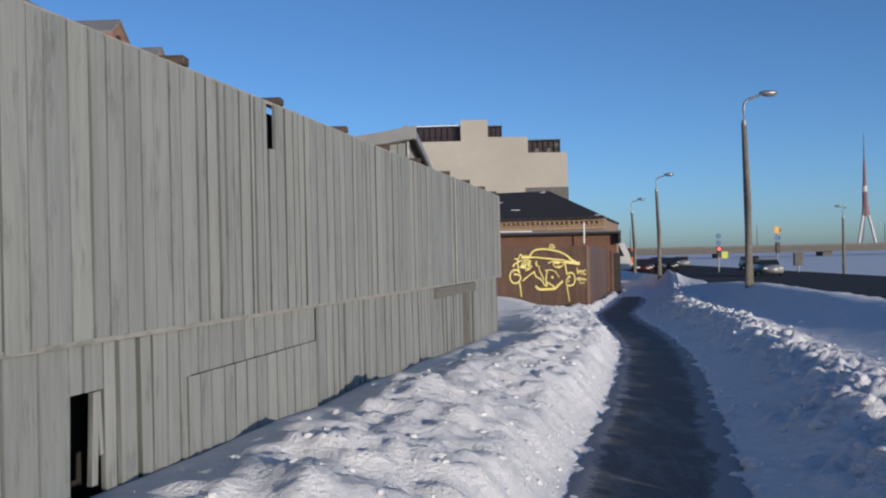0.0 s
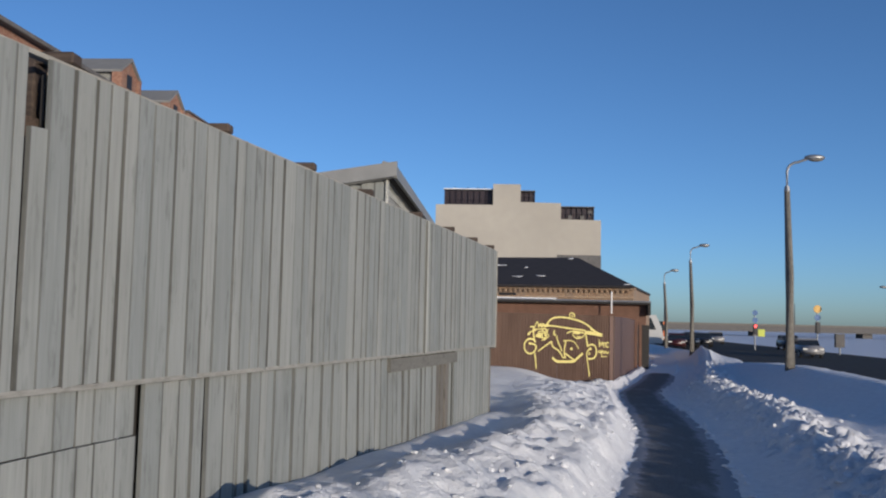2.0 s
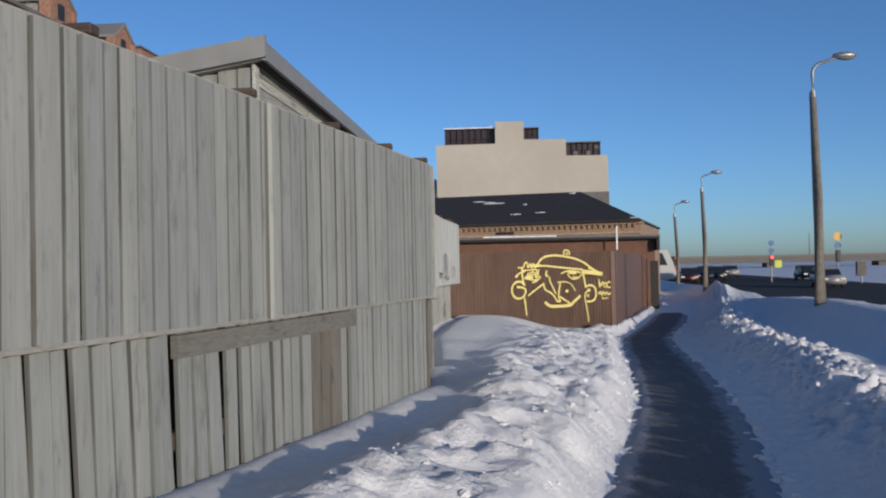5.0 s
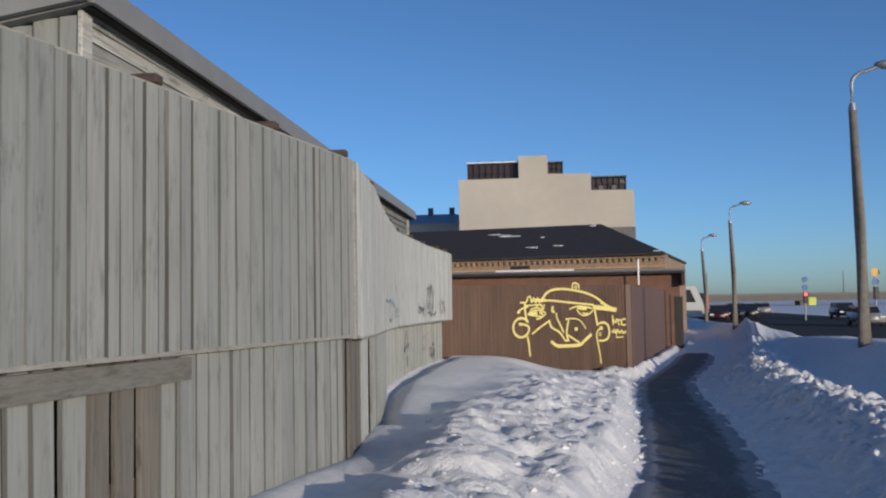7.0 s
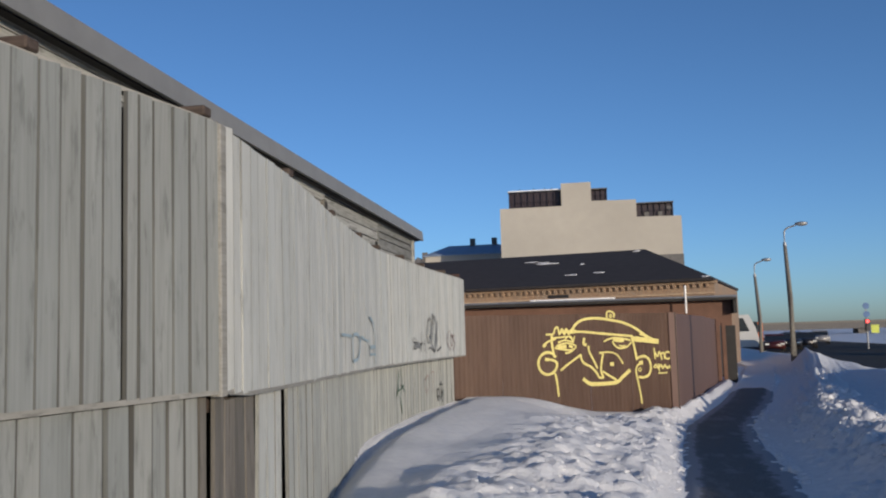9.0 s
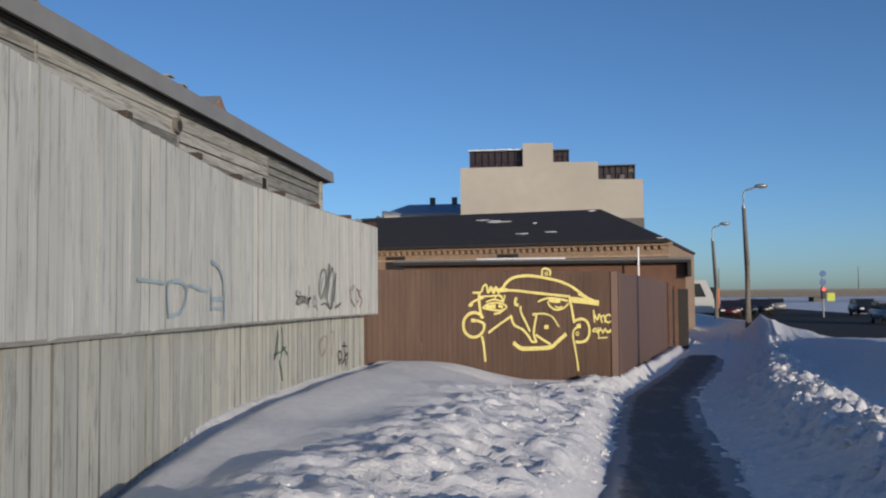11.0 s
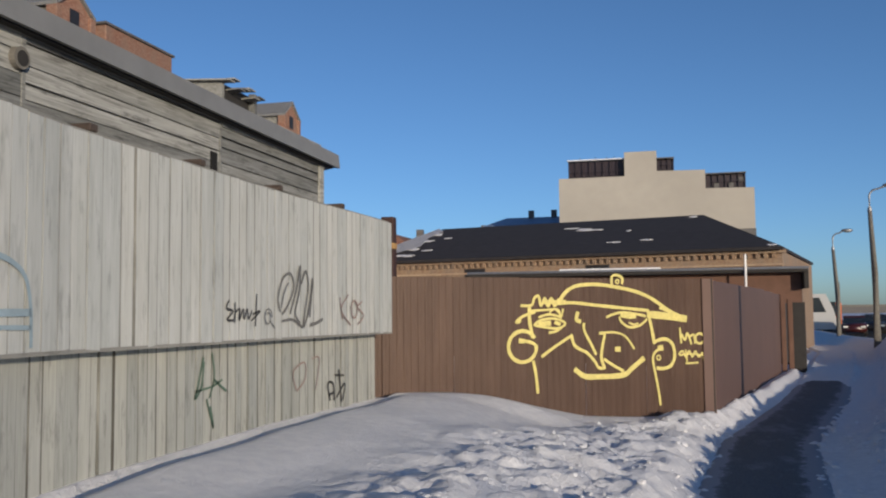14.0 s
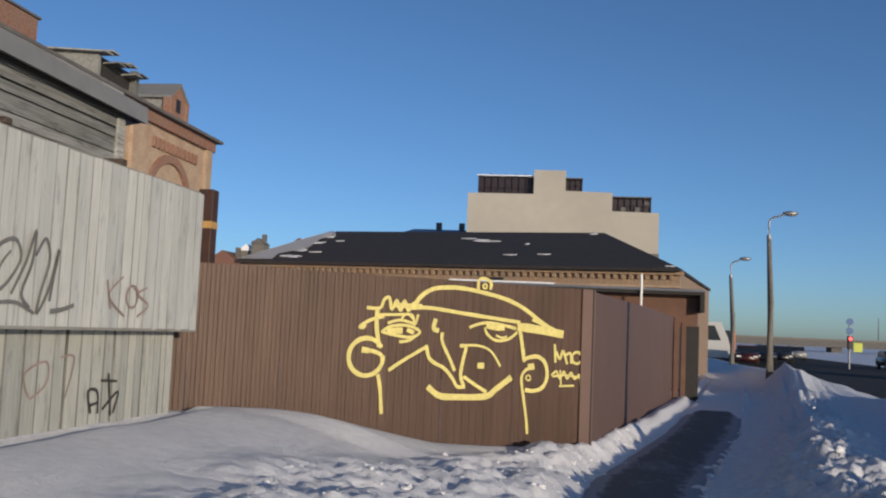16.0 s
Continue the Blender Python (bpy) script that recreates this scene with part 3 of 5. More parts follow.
set_board(fence_grey, DIRTY_BOARDS, 11.03, 0.07, rail_z(11.03) + 0.004, top_z(11.03) - 0.006, 0.072, label="pale worn cover strip over a joint")

# brown gate post behind the end of the pale fence
gp = thing("gate_post", "brown steel post with an ochre band, colour darkened for its shadow side", "post", (0.53, 28.84, 0))
# the shaft's brown is darkened to carry its shadow side
part("shaft", box((-0.09, -0.09, 0), (0.09, 0.09, 2.71), 0.01), plain("shadow_side_brown_steel", (0.055, 0.026, 0.02), 0.7), gp)
M_OCHRE = plain("ochre_paint", (0.5, 0.3, 0.1), 0.6)
part("band", box((-0.094, -0.094, 2.25), (0.094, 0.094, 2.335), 0.005), M_OCHRE, gp, "ochre painted band")

# ---- brown profiled steel fence ----
B0, B1 = Vector((0.5, 28.6, 0)), Vector((4.95, 31.6, 0))
BD = (B1 - B0).normalized()
BLEN = (B1 - B0).length
brown = thing("steel_fence", "brown profiled steel sheet fence with yellow graffiti", "fence", B0, math.degrees(math.atan2(BD.y, BD.x)))


def sheet_mesh(width, z0, z1, pitch=0.108, depth=0.007):
    bm = bmesh.new()
    xs, n = [], int(round(width / pitch))
    p = width / n
    for k in range(n):
        xs += [(k * p, 0), (k * p + p * 0.42, 0), (k * p + p * 0.52, depth), (k * p + p * 0.9, depth)]
    xs.append((width, 0))
    a = [bm.verts.new((x, d, z0)) for x, d in xs]
    b = [bm.verts.new((x, d, z1)) for x, d in xs]
    for i in range(len(xs) - 1):
        bm.faces.new((a[i], a[i + 1], b[i + 1], b[i]))
    out = bmesh.ops.solidify(bm, geom=bm.faces[:], thickness=0.003)
    return bm


NS = 5
SW = BLEN / NS
for k in range(NS):
    ob = part("sheet", sheet_mesh(SW - 0.002, -0.75, 1.845 - 0.004 * k), M_CORR, brown)
    ob.location = (k * SW, 0.0 if k != 2 else 0.004, 0)
ob = part("sheet", sheet_mesh(0.59, -0.75, 1.85), M_CORR, brown)
ob.location = (-0.595, 0.004, 0)
part("corner_strip", box((BLEN - 0.02, -0.03, -0.8), (BLEN + 0.2, 0.01, 1.83), 0.004), M_PANEL, brown, "flat brown corner sheet")
for k in range(3):
    part("post", box((k * 2.2 + 0.3, 0.04, -0.6), (k * 2.2 + 0.36, 0.1, 1.8), 0.004), M_DARK, brown)

M_YELLOW = plain("yellow_spray_paint", (0.68, 0.59, 0.2), 0.8, 0, 0.2, 25)


def stroke(bm, pts, width, out, cyclic=False, steps=6):
    """A painted line through a few control points, laid flat on the x-z plane."""
    P = [Vector((x, 0, z)) for x, z in pts]
    n = len(P)
    line = []
    for i in range(n if cyclic else n - 1):
        p0, p1, p2, p3 = (P[(i + k) % n] if cyclic else P[min(max(i + k, 0), n - 1)] for k in (-1, 0, 1, 2))
        for s in range(steps):
            t = s / steps
            line.append(0.5 * ((2 * p1) + (p2 - p0) * t + (2 * p0 - 5 * p1 + 4 * p2 - p3) * t * t + (3 * p1 - p0 - 3 * p2 + p3) * t ** 3))
    line.append(P[0] if cyclic else P[-1])
    rows = []
    for i, p in enumerate(line):
        d = (line[min(i + 1, len(line) - 1)] - line[max(i - 1, 0)])
        nrm = Vector((-d.z, 0, d.x)).normalized() * width / 2 * (1 + 0.18 * noise.noise(p * 9))
        rows.append([bm.verts.new(p + nrm + Vector((0, -out, 0))), bm.verts.new(p - nrm + Vector((0, -out, 0)))])
    for a, b in zip(rows, rows[1:]):
        bm.faces.new((a[0], a[1], b[1], b[0]))


def ring(c, r, turns=1.0, n=14, r_end=None, start=0.0):
    r_end = r if r_end is None else r_end
    return [(c[0] + (r + (r_end - r) * k / n) * math.cos(start + 2 * math.pi * turns * k / n), c[1] + (r + (r_end - r) * k / n) * math.sin(start + 2 * math.pi * turns * k / n)) for k in range(n + 1)]


def paint(name, strokes, mat_, parent, out, label):
    for k, (pts, w) in enumerate(strokes):
        bm = bmesh.new()
        stroke(bm, pts, w * 0.74, out + 0.0002 * k)
        part(name, bm, mat_, parent, label)


HAT = [
    ([(2.8, 1.5), (2.9, 1.62), (3.04, 1.7), (3.2, 1.73), (3.44, 1.737), (3.736, 1.702), (4.082, 1.637), (4.349, 1.544), (4.578, 1.417), (4.764, 1.3), (5.0, 1.2)], 0.075),
    ([(2.72, 1.44), (3.004, 1.458), (3.497, 1.408), (3.921, 1.367), (4.36, 1.325)], 0.065),
    ([(4.32, 1.27), (4.676, 1.235), (5.06, 1.185)], 0.15),
    ([(4.55, 1.37), (4.75, 1.3), (4.9, 1.25)], 0.06),
    ([(3.7, 1.73), (3.71, 1.86), (3.8, 1.88), (3.89, 1.83), (3.88, 1.74)], 0.055),
    (ring((3.8, 1.78), 0.03, 1.0, 8), 0.035),
]
HAIR = [
    ([(2.14, 1.42), (2.318, 1.426), (2.37, 1.53), (2.44, 1.56), (2.479, 1.412), (2.543, 1.53), (2.596, 1.403), (2.652, 1.53), (2.705, 1.408), (2.779, 1.505), (2.86, 1.47)], 0.055),
    ([(2.5, 1.47), (2.7, 1.47), (2.9, 1.47)], 0.08),
    ([(2.28, 1.34), (2.537, 1.351), (2.76, 1.354), (2.8, 1.23), (2.849, 1.365)], 0.045),
    ([(2.62, 1.31), (2.7, 1.37), (2.78, 1.3)], 0.04),
    ([(2.287, 1.43), (2.283, 1.213), (2.33, 0.94)], 0.075),
    ([(2.06, 1.16), (2.1, 1.21), (2.2, 1.27), (2.38, 1.325)], 0.06),
    ([(2.08, 1.17), (2.13, 1.22)], 0.09),
]
FACE = [
    ([(2.35, 1.12), (2.47, 1.2), (2.7, 1.22), (2.88, 1.15), (2.77, 1.075), (2.55, 1.09), (2.37, 1.125)], 0.05),
    ([(2.42, 1.135), (2.55, 1.15), (2.64, 1.15)], 0.1),
    ([(2.7, 1.17), (2.8, 1.13)], 0.075),
    ([(2.43, 1.24), (2.6, 1.285), (2.78, 1.25)], 0.05),
    ([(2.6, 1.01), (2.724, 1.03), (2.824, 1.09)], 0.05),
    ([(3.59, 1.227), (3.7, 1.27), (3.86, 1.3), (4.08, 1.28), (4.3, 1.24)], 0.055),
    ([(3.84, 1.26), (4.0, 1.235), (4.12, 1.24)], 0.09),
    ([(3.82, 1.235), (3.863, 1.148), (4.003, 1.07), (4.193, 1.099), (4.32, 1.194)], 0.05),
    ([(3.99, 1.14), (4.08, 1.11), (4.16, 1.13)], 0.04),
    ([(2.47, 0.65), (2.644, 0.765), (2.834, 0.876), (3.0, 0.97)], 0.06),
    ([(2.98, 0.97), (3.02, 0.83), (3.1, 0.76), (3.244, 0.691), (3.372, 0.562), (3.443, 0.46), (3.56, 0.46)], 0.065),
    ([(3.1, 1.32), (3.07, 1.2), (3.15, 1.17)], 0.08),
    ([(3.2, 1.15), (3.203, 1.031), (3.319, 0.816), (3.4, 0.66)], 0.06),
    ([(3.46, 0.987), (3.55, 0.967), (3.51, 0.783), (3.49, 0.6), (3.54, 0.46)], 0.065),
    ([(3.46, 0.987), (3.726, 0.995), (3.924, 0.926), (4.077, 0.73)], 0.045),
    ([(3.73, 0.735), (3.83, 0.735)], 0.1),
    ([(3.53, 0.59), (3.69, 0.493), (3.88, 0.39)], 0.06),
    ([(3.02, 0.455), (3.18, 0.345), (3.383, 0.325), (3.86, 0.335), (4.02, 0.43), (4.25, 0.59)], 0.11),
]
EARS = [
    (ring((2.165, 0.81), 0.235, 0.93, 18, 0.225, 0.55), 0.075),
    ([(2.38, 0.72), (2.37, 0.83), (2.27, 0.88), (2.12, 0.9)], 0.065),
    ([(2.1, 0.9), (2.2, 0.89)], 0.1),
    ([(2.332, 0.6), (2.371, 0.409), (2.402, 0.11)], 0.065),
    ([(4.332, 1.331), (4.386, 1.105), (4.443, 0.803)], 0.075),
    ([(4.42, 0.81), (4.511, 0.858), (4.663, 0.869), (4.78, 0.78), (4.81, 0.597), (4.735, 0.455), (4.592, 0.412), (4.47, 0.426)], 0.075),
    ([(4.606, 0.731), (4.474, 0.69), (4.408, 0.576), (4.444, 0.35), (4.501, 0.05), (4.527, -0.16)], 0.055),
    ([(4.5, 0.73), (4.6, 0.74)], 0.11),
    (ring((4.514, 0.585), 0.035, 1.0, 8), 0.035),
]
LETTERS = [
    ([(4.92, 1.05), (4.94, 0.8)], 0.05), ([(4.95, 0.95), (5.01, 0.85), (5.06, 0.96), (5.13, 0.78)], 0.05), ([(5.1, 0.9), (5.18, 0.93), (5.2, 0.79)], 0.045), (ring((5.29, 0.87), 0.08), 0.05),
    ([(4.88, 0.62), (4.96, 0.68), (5.02, 0.58), (5.08, 0.68), (5.14, 0.58), (5.2, 0.67), (5.26, 0.58), (5.34, 0.65)], 0.04), ([(4.9, 0.61), (5.1, 0.63), (5.35, 0.6)], 0.035),
    ([(5.02, 0.7), (5.04, 0.5)], 0.035), ([(5.35, 0.65), (5.36, 0.49)], 0.035), ([(5.006, 0.48), (5.256, 0.487)], 0.035),
]
for n_, group_ in enumerate((HAT, HAIR, FACE, EARS, LETTERS)):
    paint("paint_stroke", group_, M_YELLOW, brown, 0.008 + 0.0008 * n_, "yellow sprayed graffiti stroke")

# smooth panels along the footpath
side = thing("panel_fence", "smooth dark brown panel fence beside the footpath", "fence")
S0, S1 = Vector((5.12, 31.75, 0)), Vector((7.6, 44.7, 0))
SD = (S1 - S0).normalized()
for k, (u0, u1) in enumerate(((0, 0.66), (0.66, 0.84), (0.84, 1))):
    p, q = S0.lerp(S1, u0), S0.lerp(S1, u1)
    bm = bmesh.new()
    add_box(bm, (0.0, 0.0, -1.0), ((q - p).length - 0.006, 0.04, 1.8 - 0.03 * k), 0.004)
    ob = part("panel", bm, M_PANEL, side)
    ob.matrix_local = Matrix.Translation(p) @ Euler((0, 0, math.atan2(SD.y, SD.x))).to_matrix().to_4x4()
part("corner_post", box((5.06, 31.66, -0.9), (5.115, 31.74, 1.83), 0.006), M_SHADE_FELT, side)

# ---- low garage and brick warehouse ----
garage = thing("garage", "low dark brown rendered garage with a flat felt canopy", "building")
part("front_wall", box((-2.4, 50.0, -1.2), (8.95, 50.3, 2.56)), M_RENDER, garage)
part("side_wall", box((8.65, 50.3, -1.2), (8.95, 58, 2.56)), M_RENDER, garage)
part("roof_slab", box((-2.8, 49.4, 2.56), (9.1, 53.0, 2.72), 0.02), M_SHADE_FELT, garage, "black felt canopy edge")
part("gutter", tube([(-2.8, 49.36, 2.72), (9.1, 49.36, 2.7)], [0.05, 0.05], 8), M_STEEL, garage)
part("end_board", box((8.96, 49.5, 2.0), (9.12, 52.5, 2.75), 0.02), M_SHADE_FELT, garage)
part("door", box((8.2, 49.95, -0.9), (8.8, 50.0, 1.5), 0.01), M_DARK, garage, "dark steel door ajar")
for x, h in ((7.75, 1.75), (7.95, 1.6)):
    part("door_post", box((x - 0.07, 45.2, -1.0), (x + 0.07, 45.35, h), 0.01), M_RENDER, garage)
# near-black panel put in for the shade of the door gap
part("door_gap_shade", box((7.95, 45.4, -0.95), (8.4, 45.46, 1.5), 0.01), M_SHADE_FELT, garage)
vent = thing("vent_pipe", "thin white vent pipe on the canopy", "pipe", (7.05, 49.9, 0))
part("tube", tube([(0, -0.6, 2.05), (0, -0.6, 3.2)], [0.04, 0.04], 8), M_WHITE, vent)
snowcap = bmesh.new()
add_box(snowcap, (0.6, 49.42, 2.72), (4.2, 50.6, 2.82), 0.03)
tagged(part("snow_patch", snowcap, M_ROOFSNOW), "strip of snow on the garage canopy", "snow", kind="stuff")

ware = thing("warehouse", "long low brick warehouse with a black hipped felt roof", "building")
TURN = Matrix.Translation((8.7, 53, 0)) @ Matrix.Rotation(radians(-12.5), 4, "Z") @ Matrix.Translation((-9.15, -53, 0))
ware.matrix_world = TURN
part("front_wall", box((-9.3, 53.0, -1.0), (9.15, 53.4, 3.5)), M_WBRICK, ware)
part("side_wall", box((8.75, 53.4, -1.0), (9.15, 66.8, 3.5)), M_WBRICK, ware)
part("side_wall", box((-9.3, 53.4, -1.0), (-8.9, 66.8, 3.5)), M_YBRICK, ware)
part("back_wall", box((-8.9, 66.4, -1.0), (8.75, 66.8, 3.5)), M_WBRICK, ware)
part("cornice", box((-9.45, 52.85, 3.42), (9.3, 53.0, 3.56), 0.01), M_WBRICK, ware)
part("string_course", box((-9.35, 52.93, 2.95), (9.2, 53.0, 3.03), 0.01), M_YBRICK, ware)
dent = mesh_of(box((-0.06, -0.11, 0), (0.06, 0, 0.16)), M_WBRICK)
for k in range(62):
    ob = part("dentil", dent, M_WBRICK, ware)
    ob.location = (-9.15 + k * 0.295, 53.0, 3.26)
for x in (-4.2, 1.4):
    part("window_opening", box((x, 52.96, 2.5), (x + 1.0, 53.0, 3.2), 0.01), M_DARK, ware, "dark broken window")


def hip_roof(x0, x1, y0, y1, z0, rx0, rx1, ry, rz, thick=0.12):
    bm = bmesh.new()
    lo = [bm.verts.new(c) for c in ((x0, y0, z0), (x1, y0, z0), (x1, y1, z0), (x0, y1, z0))]
    up = [bm.verts.new((v.co.x, v.co.y, z0 + thick)) for v in lo]
    a, b = bm.verts.new((rx0, ry, rz)), bm.verts.new((rx1, ry, rz))
    for k in range(4):
        bm.faces.new((lo[k], lo[(k + 1) % 4], up[(k + 1) % 4], up[k]))
    bm.faces.new((up[0], up[1], b, a))
    bm.faces.new((up[1], up[2], b))
    bm.faces.new((up[2], up[3], a, b))
    bm.faces.new((up[3], up[0], a))
    bm.faces.new(lo[::-1])
    return bm


part("roof", hip_roof(-9.8, 9.2, 52.6, 67.2, 3.54, -8.7, 5.0, 60, 5.75), M_FELT, ware)
snow_r = random.Random(8)
EAVE, SLOPE = (52.6, 3.66), (5.75 - 3.66) / (60 - 52.6)


def snow_patch(cx, cy, w, l, seed):
    r = random.Random(seed)
    bm = bmesh.new()
    pts = []
    for k in range(14):
        a = 2 * math.pi * k / 14
        rr = r.uniform(0.35, 1.0)
        x, y = cx + math.cos(a) * w * rr, cy + math.sin(a) * l * rr
        pts.append((x, y, EAVE[1] + (y - EAVE[0]) * SLOPE))
    top = [bm.verts.new((x, y, z + 0.022)) for x, y, z in pts]
    low = [bm.verts.new((x, y, z + 0.002)) for x, y, z in pts]
    bm.faces.new(top)
    for k in range(14):
        bm.faces.new((low[k], low[(k + 1) % 14], top[(k + 1) % 14], top[k]))
    return bm


for k, (cx, cy, w, l) in enumerate(((0.1, 57.6, 0.8, 0.14), (-0.9, 58.2, 0.45, 0.1), (-0.2, 57.9, 0.4, 0.1), (2.2, 54.6, 0.4, 0.1), (3.6, 54.8, 0.42, 0.1), (2.2, 57, 0.14, 0.12), (8.8, 52.9, 0.22, 0.1), (-8.3, 58.4, 0.5, 0.5), (-8.2, 56.8, 0.6, 0.35), (-8.0, 55.0, 0.7, 0.4), (-7.6, 53.6, 0.8, 0.25), (-7.1, 57.3, 0.3, 0.12), (-6.9, 54.6, 0.4, 0.12), (4.6, 59.6, 0.25, 0.2))):
    sp = part("snow_patch", snow_patch(cx, cy, w, l, k), M_ROOFSNOW)
    sp.matrix_world = TURN
    tagged(sp, "melting snow patch on the black roof", "snow", kind="stuff")
bm = bmesh.new()
v = [bm.verts.new(c) for c in tuple((x, y, EAVE[1] + (y - EAVE[0]) * SLOPE + 0.05) for x, y in ((-9.7, 52.7), (-8.0, 52.75), (-8.4, 53.9), (-7.7, 55.4), (-8.3, 57.5), (-8.2, 59.0), (-8.9, 59.9), (-9.2, 58)))]
bm.faces.new(v)
bmesh.ops.solidify(bm, geom=bm.faces[:], thickness=-0.04)
sp = part("snow_patch", bm, M_ROOFSNOW)
sp.matrix_world = TURN
tagged(sp, "snow covering the hip end of the roof", "snow", kind="stuff")

# ---- cream apartment block in the distance ----
apt = thing("apartment_block", "cream rendered stepped apartment block with glazed terraces", "building", (0, 136, 0))
part("wall", extrude_poly([(-9.15, -2), (15.4, -2), (15.4, 16.5), (9.5, 16.6), (9.5, 19.0), (3.5, 19.1), (3.5, 21.75), (-0.6, 21.75), (-0.6, 18.6), (-9.15, 18.6)], 14), M_APT, apt)
part("plinth_band", box((9.0, -0.06, 8), (15.46, 0.0, 11.3)), M_CONC2, apt)
for x0, x1, z0, z1, n in ((-7.9, -0.7, 18.6, 21.1, 8), (3.5, 5.6, 19.1, 20.9, 3), (9.6, 14.4, 16.6, 18.6, 6)):
    t_ = part("terrace_glazing", box((x0, 1.2, z0), (x1, 12, z1 - 0.13)), M_TERRACE, apt, "dark glazed roof terrace")
    part("terrace_roof", box((x0 - 0.15, 0.4, z1 - 0.13), (x1 + 0.1, 12.2, z1)), M_WHITE if x0 < 0 else M_CONC2, apt)
    for k in range(n + 1):
        x = x0 + (x1 - x0) * k / n
        part("mullion", box((x - 0.06, 0.95, z0), (x + 0.06, 1.2, z1 - 0.13)), M_TERRACE, apt)
    part("railing", box((x0, 0.5, z0 + 0.9), (x1, 0.56, z0 + 0.98)), M_TERRACE, apt)
for x, z0 in ((10.6, 16.7), (12.4, 16.7), (13.6, 17.4)):
    part("blind", box((x, 0.9, z0), (x + 0.6, 0.96, z0 + 0.6)), M_CONC2, apt, "pale blind behind the glazing")
for x in (-6.5, -4.5, -3.0, -2.0):
    part("aerial", box((x, 2, 21.1), (x + 0.08, 2.08, 21.6)), M_DARK, apt)

# blue metal roof beside it
blue = thing("roofed_house", "distant house with a blue metal roof", "building", (-16.5, 150, 0))
M_BLUE = plain("blue_roof_metal", (0.26, 0.33, 0.44), 0.5, 0.2, 0.2, 1)
part("wall", box((-6, 0, -2), (9, 10, 13.6)), M_APT, blue)
part("roof", hip_roof(-6.3, 9.3, -0.4, 10.4, 13.6, -3, 5, 5, 15.6), M_BLUE, blue)
for x in (0.5, 4.0):
    part("chimney", box((x, 4.4, 15), (x + 0.8, 5.2, 16.6)), M_CONC2, blue)

# ---- timber shed behind the fence ----
shed = thing("timber_shed", "old weathered timber shed with a lean-to sheet roof", "building")
SX = -0.17
# near-black core darkens the joints between the siding boards
part("core_wall", box((SX - 0.14, 13.5, -0.2), (SX - 0.03, 27.95, 3.54)), M_SHADE_FELT, shed)
srng = random.Random(11)
sid = mesh_of(box((0, 0, 0), (0.028, 1, 1), 0.0), M_SIDING)
for a, b in ((13.46, 16.9), (16.92, 19.3), (19.32, 22.0), (22.02, 25.05), (25.07, 27.98)):
    z = 1.55
    while z < 3.5:
        h = srng.choice((0.11, 0.13, 0.15, 0.17))
        ob = part("siding_board", sid, M_SIDING, shed)
        ob.location, ob.scale = (SX - 0.03 + srng.uniform(0, 0.008), a, z), (1, b - a, h - srng.choice((0.008, 0.012, 0.02)))
        z += h
    if a > 14:
        part("cover_strip", box((SX, a - 0.025, 1.5), (SX + 0.012, a + 0.02, 3.46), 0.004), M_SIDING, shed)
M_VOID = plain("unlit_hollow", (0.008, 0.008, 0.008), 1.0)
# hole is a black box on the siding; its unlit depth is only colour
for y, z in ((24.93, 2.93),):
    part("hole", box((SX - 0.002, y - 0.075, z - 0.1), (SX + 0.012, y + 0.06, z + 0.11)), M_VOID, shed, "dark hole in the siding")
pipe_b = bmesh.new()
add_tube(pipe_b, [(SX - 0.05, 21.95, 3.23), (SX + 0.05, 21.95, 3.23)], [0.085, 0.085], 18)
fl = part("flue", pipe_b, M_CONC, shed, "short round flue through the siding")
# near-black disc paints the unlit inside of the flue
pipe_b = bmesh.new()
add_tube(pipe_b, [(SX - 0.05, 21.955, 3.228), (SX + 0.053, 21.955, 3.228)], [0.06, 0.06], 18)
part("flue_bore", pipe_b, M_SHADE_FELT, fl)
part("corner_board", box((SX, 27.86, 1.0), (SX + 0.035, 28.0, 3.46), 0.004), M_SIDING, shed)
part("corner_board", box((SX, 13.4, 1.0), (SX + 0.035, 13.54, 3.5), 0.004), M_SIDING, shed)
x = SX - 0.01
while x > -5.6:
    w = srng.choice((0.14, 0.16, 0.19))
    ob = part("gable_board", srng.choice(GREY_BOARDS), M_GREY, shed)
    ob.matrix_local = Matrix.Translation((x - w / 2, 13.46, -0.2)) @ Matrix.Diagonal((w - 0.006, 0.026, 3.68 + (x - SX) * 0.165, 1))
    x -= w
part("end_wall", box((-5.6, 27.9, -0.2), (SX - 0.14, 28.0, 2.5)), M_GREY, shed)


def slope_sheet(x0, x1, y0, y1, z0, z1, thick):
    """A pitched sheet between x0 (z0) and x1 (z1)."""
    return extrude_poly([(x0, z0), (x1, z1), (x1, z1 + thick), (x0, z0 + thick)], y1 - y0)


rs = part("roof", slope_sheet(-6.0, -0.02, 13.3, 28.2, 2.5, 3.5, 0.04), M_SHEET, shed)
rs.location = (0, 13.3, 0.03)
rs.rotation_euler.x = -0.0105
# soffit coloured near-black to hold the shadow under the eave
soffit = part("soffit", box((SX, 0.05, 3.47), (-0.06, 14.85, 3.5)), M_SHADE_FELT, shed)
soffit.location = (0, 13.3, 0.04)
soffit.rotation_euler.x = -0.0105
fascia = part("fascia", extrude_poly([(-0.06, 3.5), (0.0, 3.49), (-0.02, 3.68), (-0.2, 3.73), (-0.22, 3.7), (-0.06, 3.66)], 14.95), M_SHEET, shed, "grey sheet roof edge")
fascia.location = (0, 13.28, 0.025)
fascia.rotation_euler.x = -0.0105
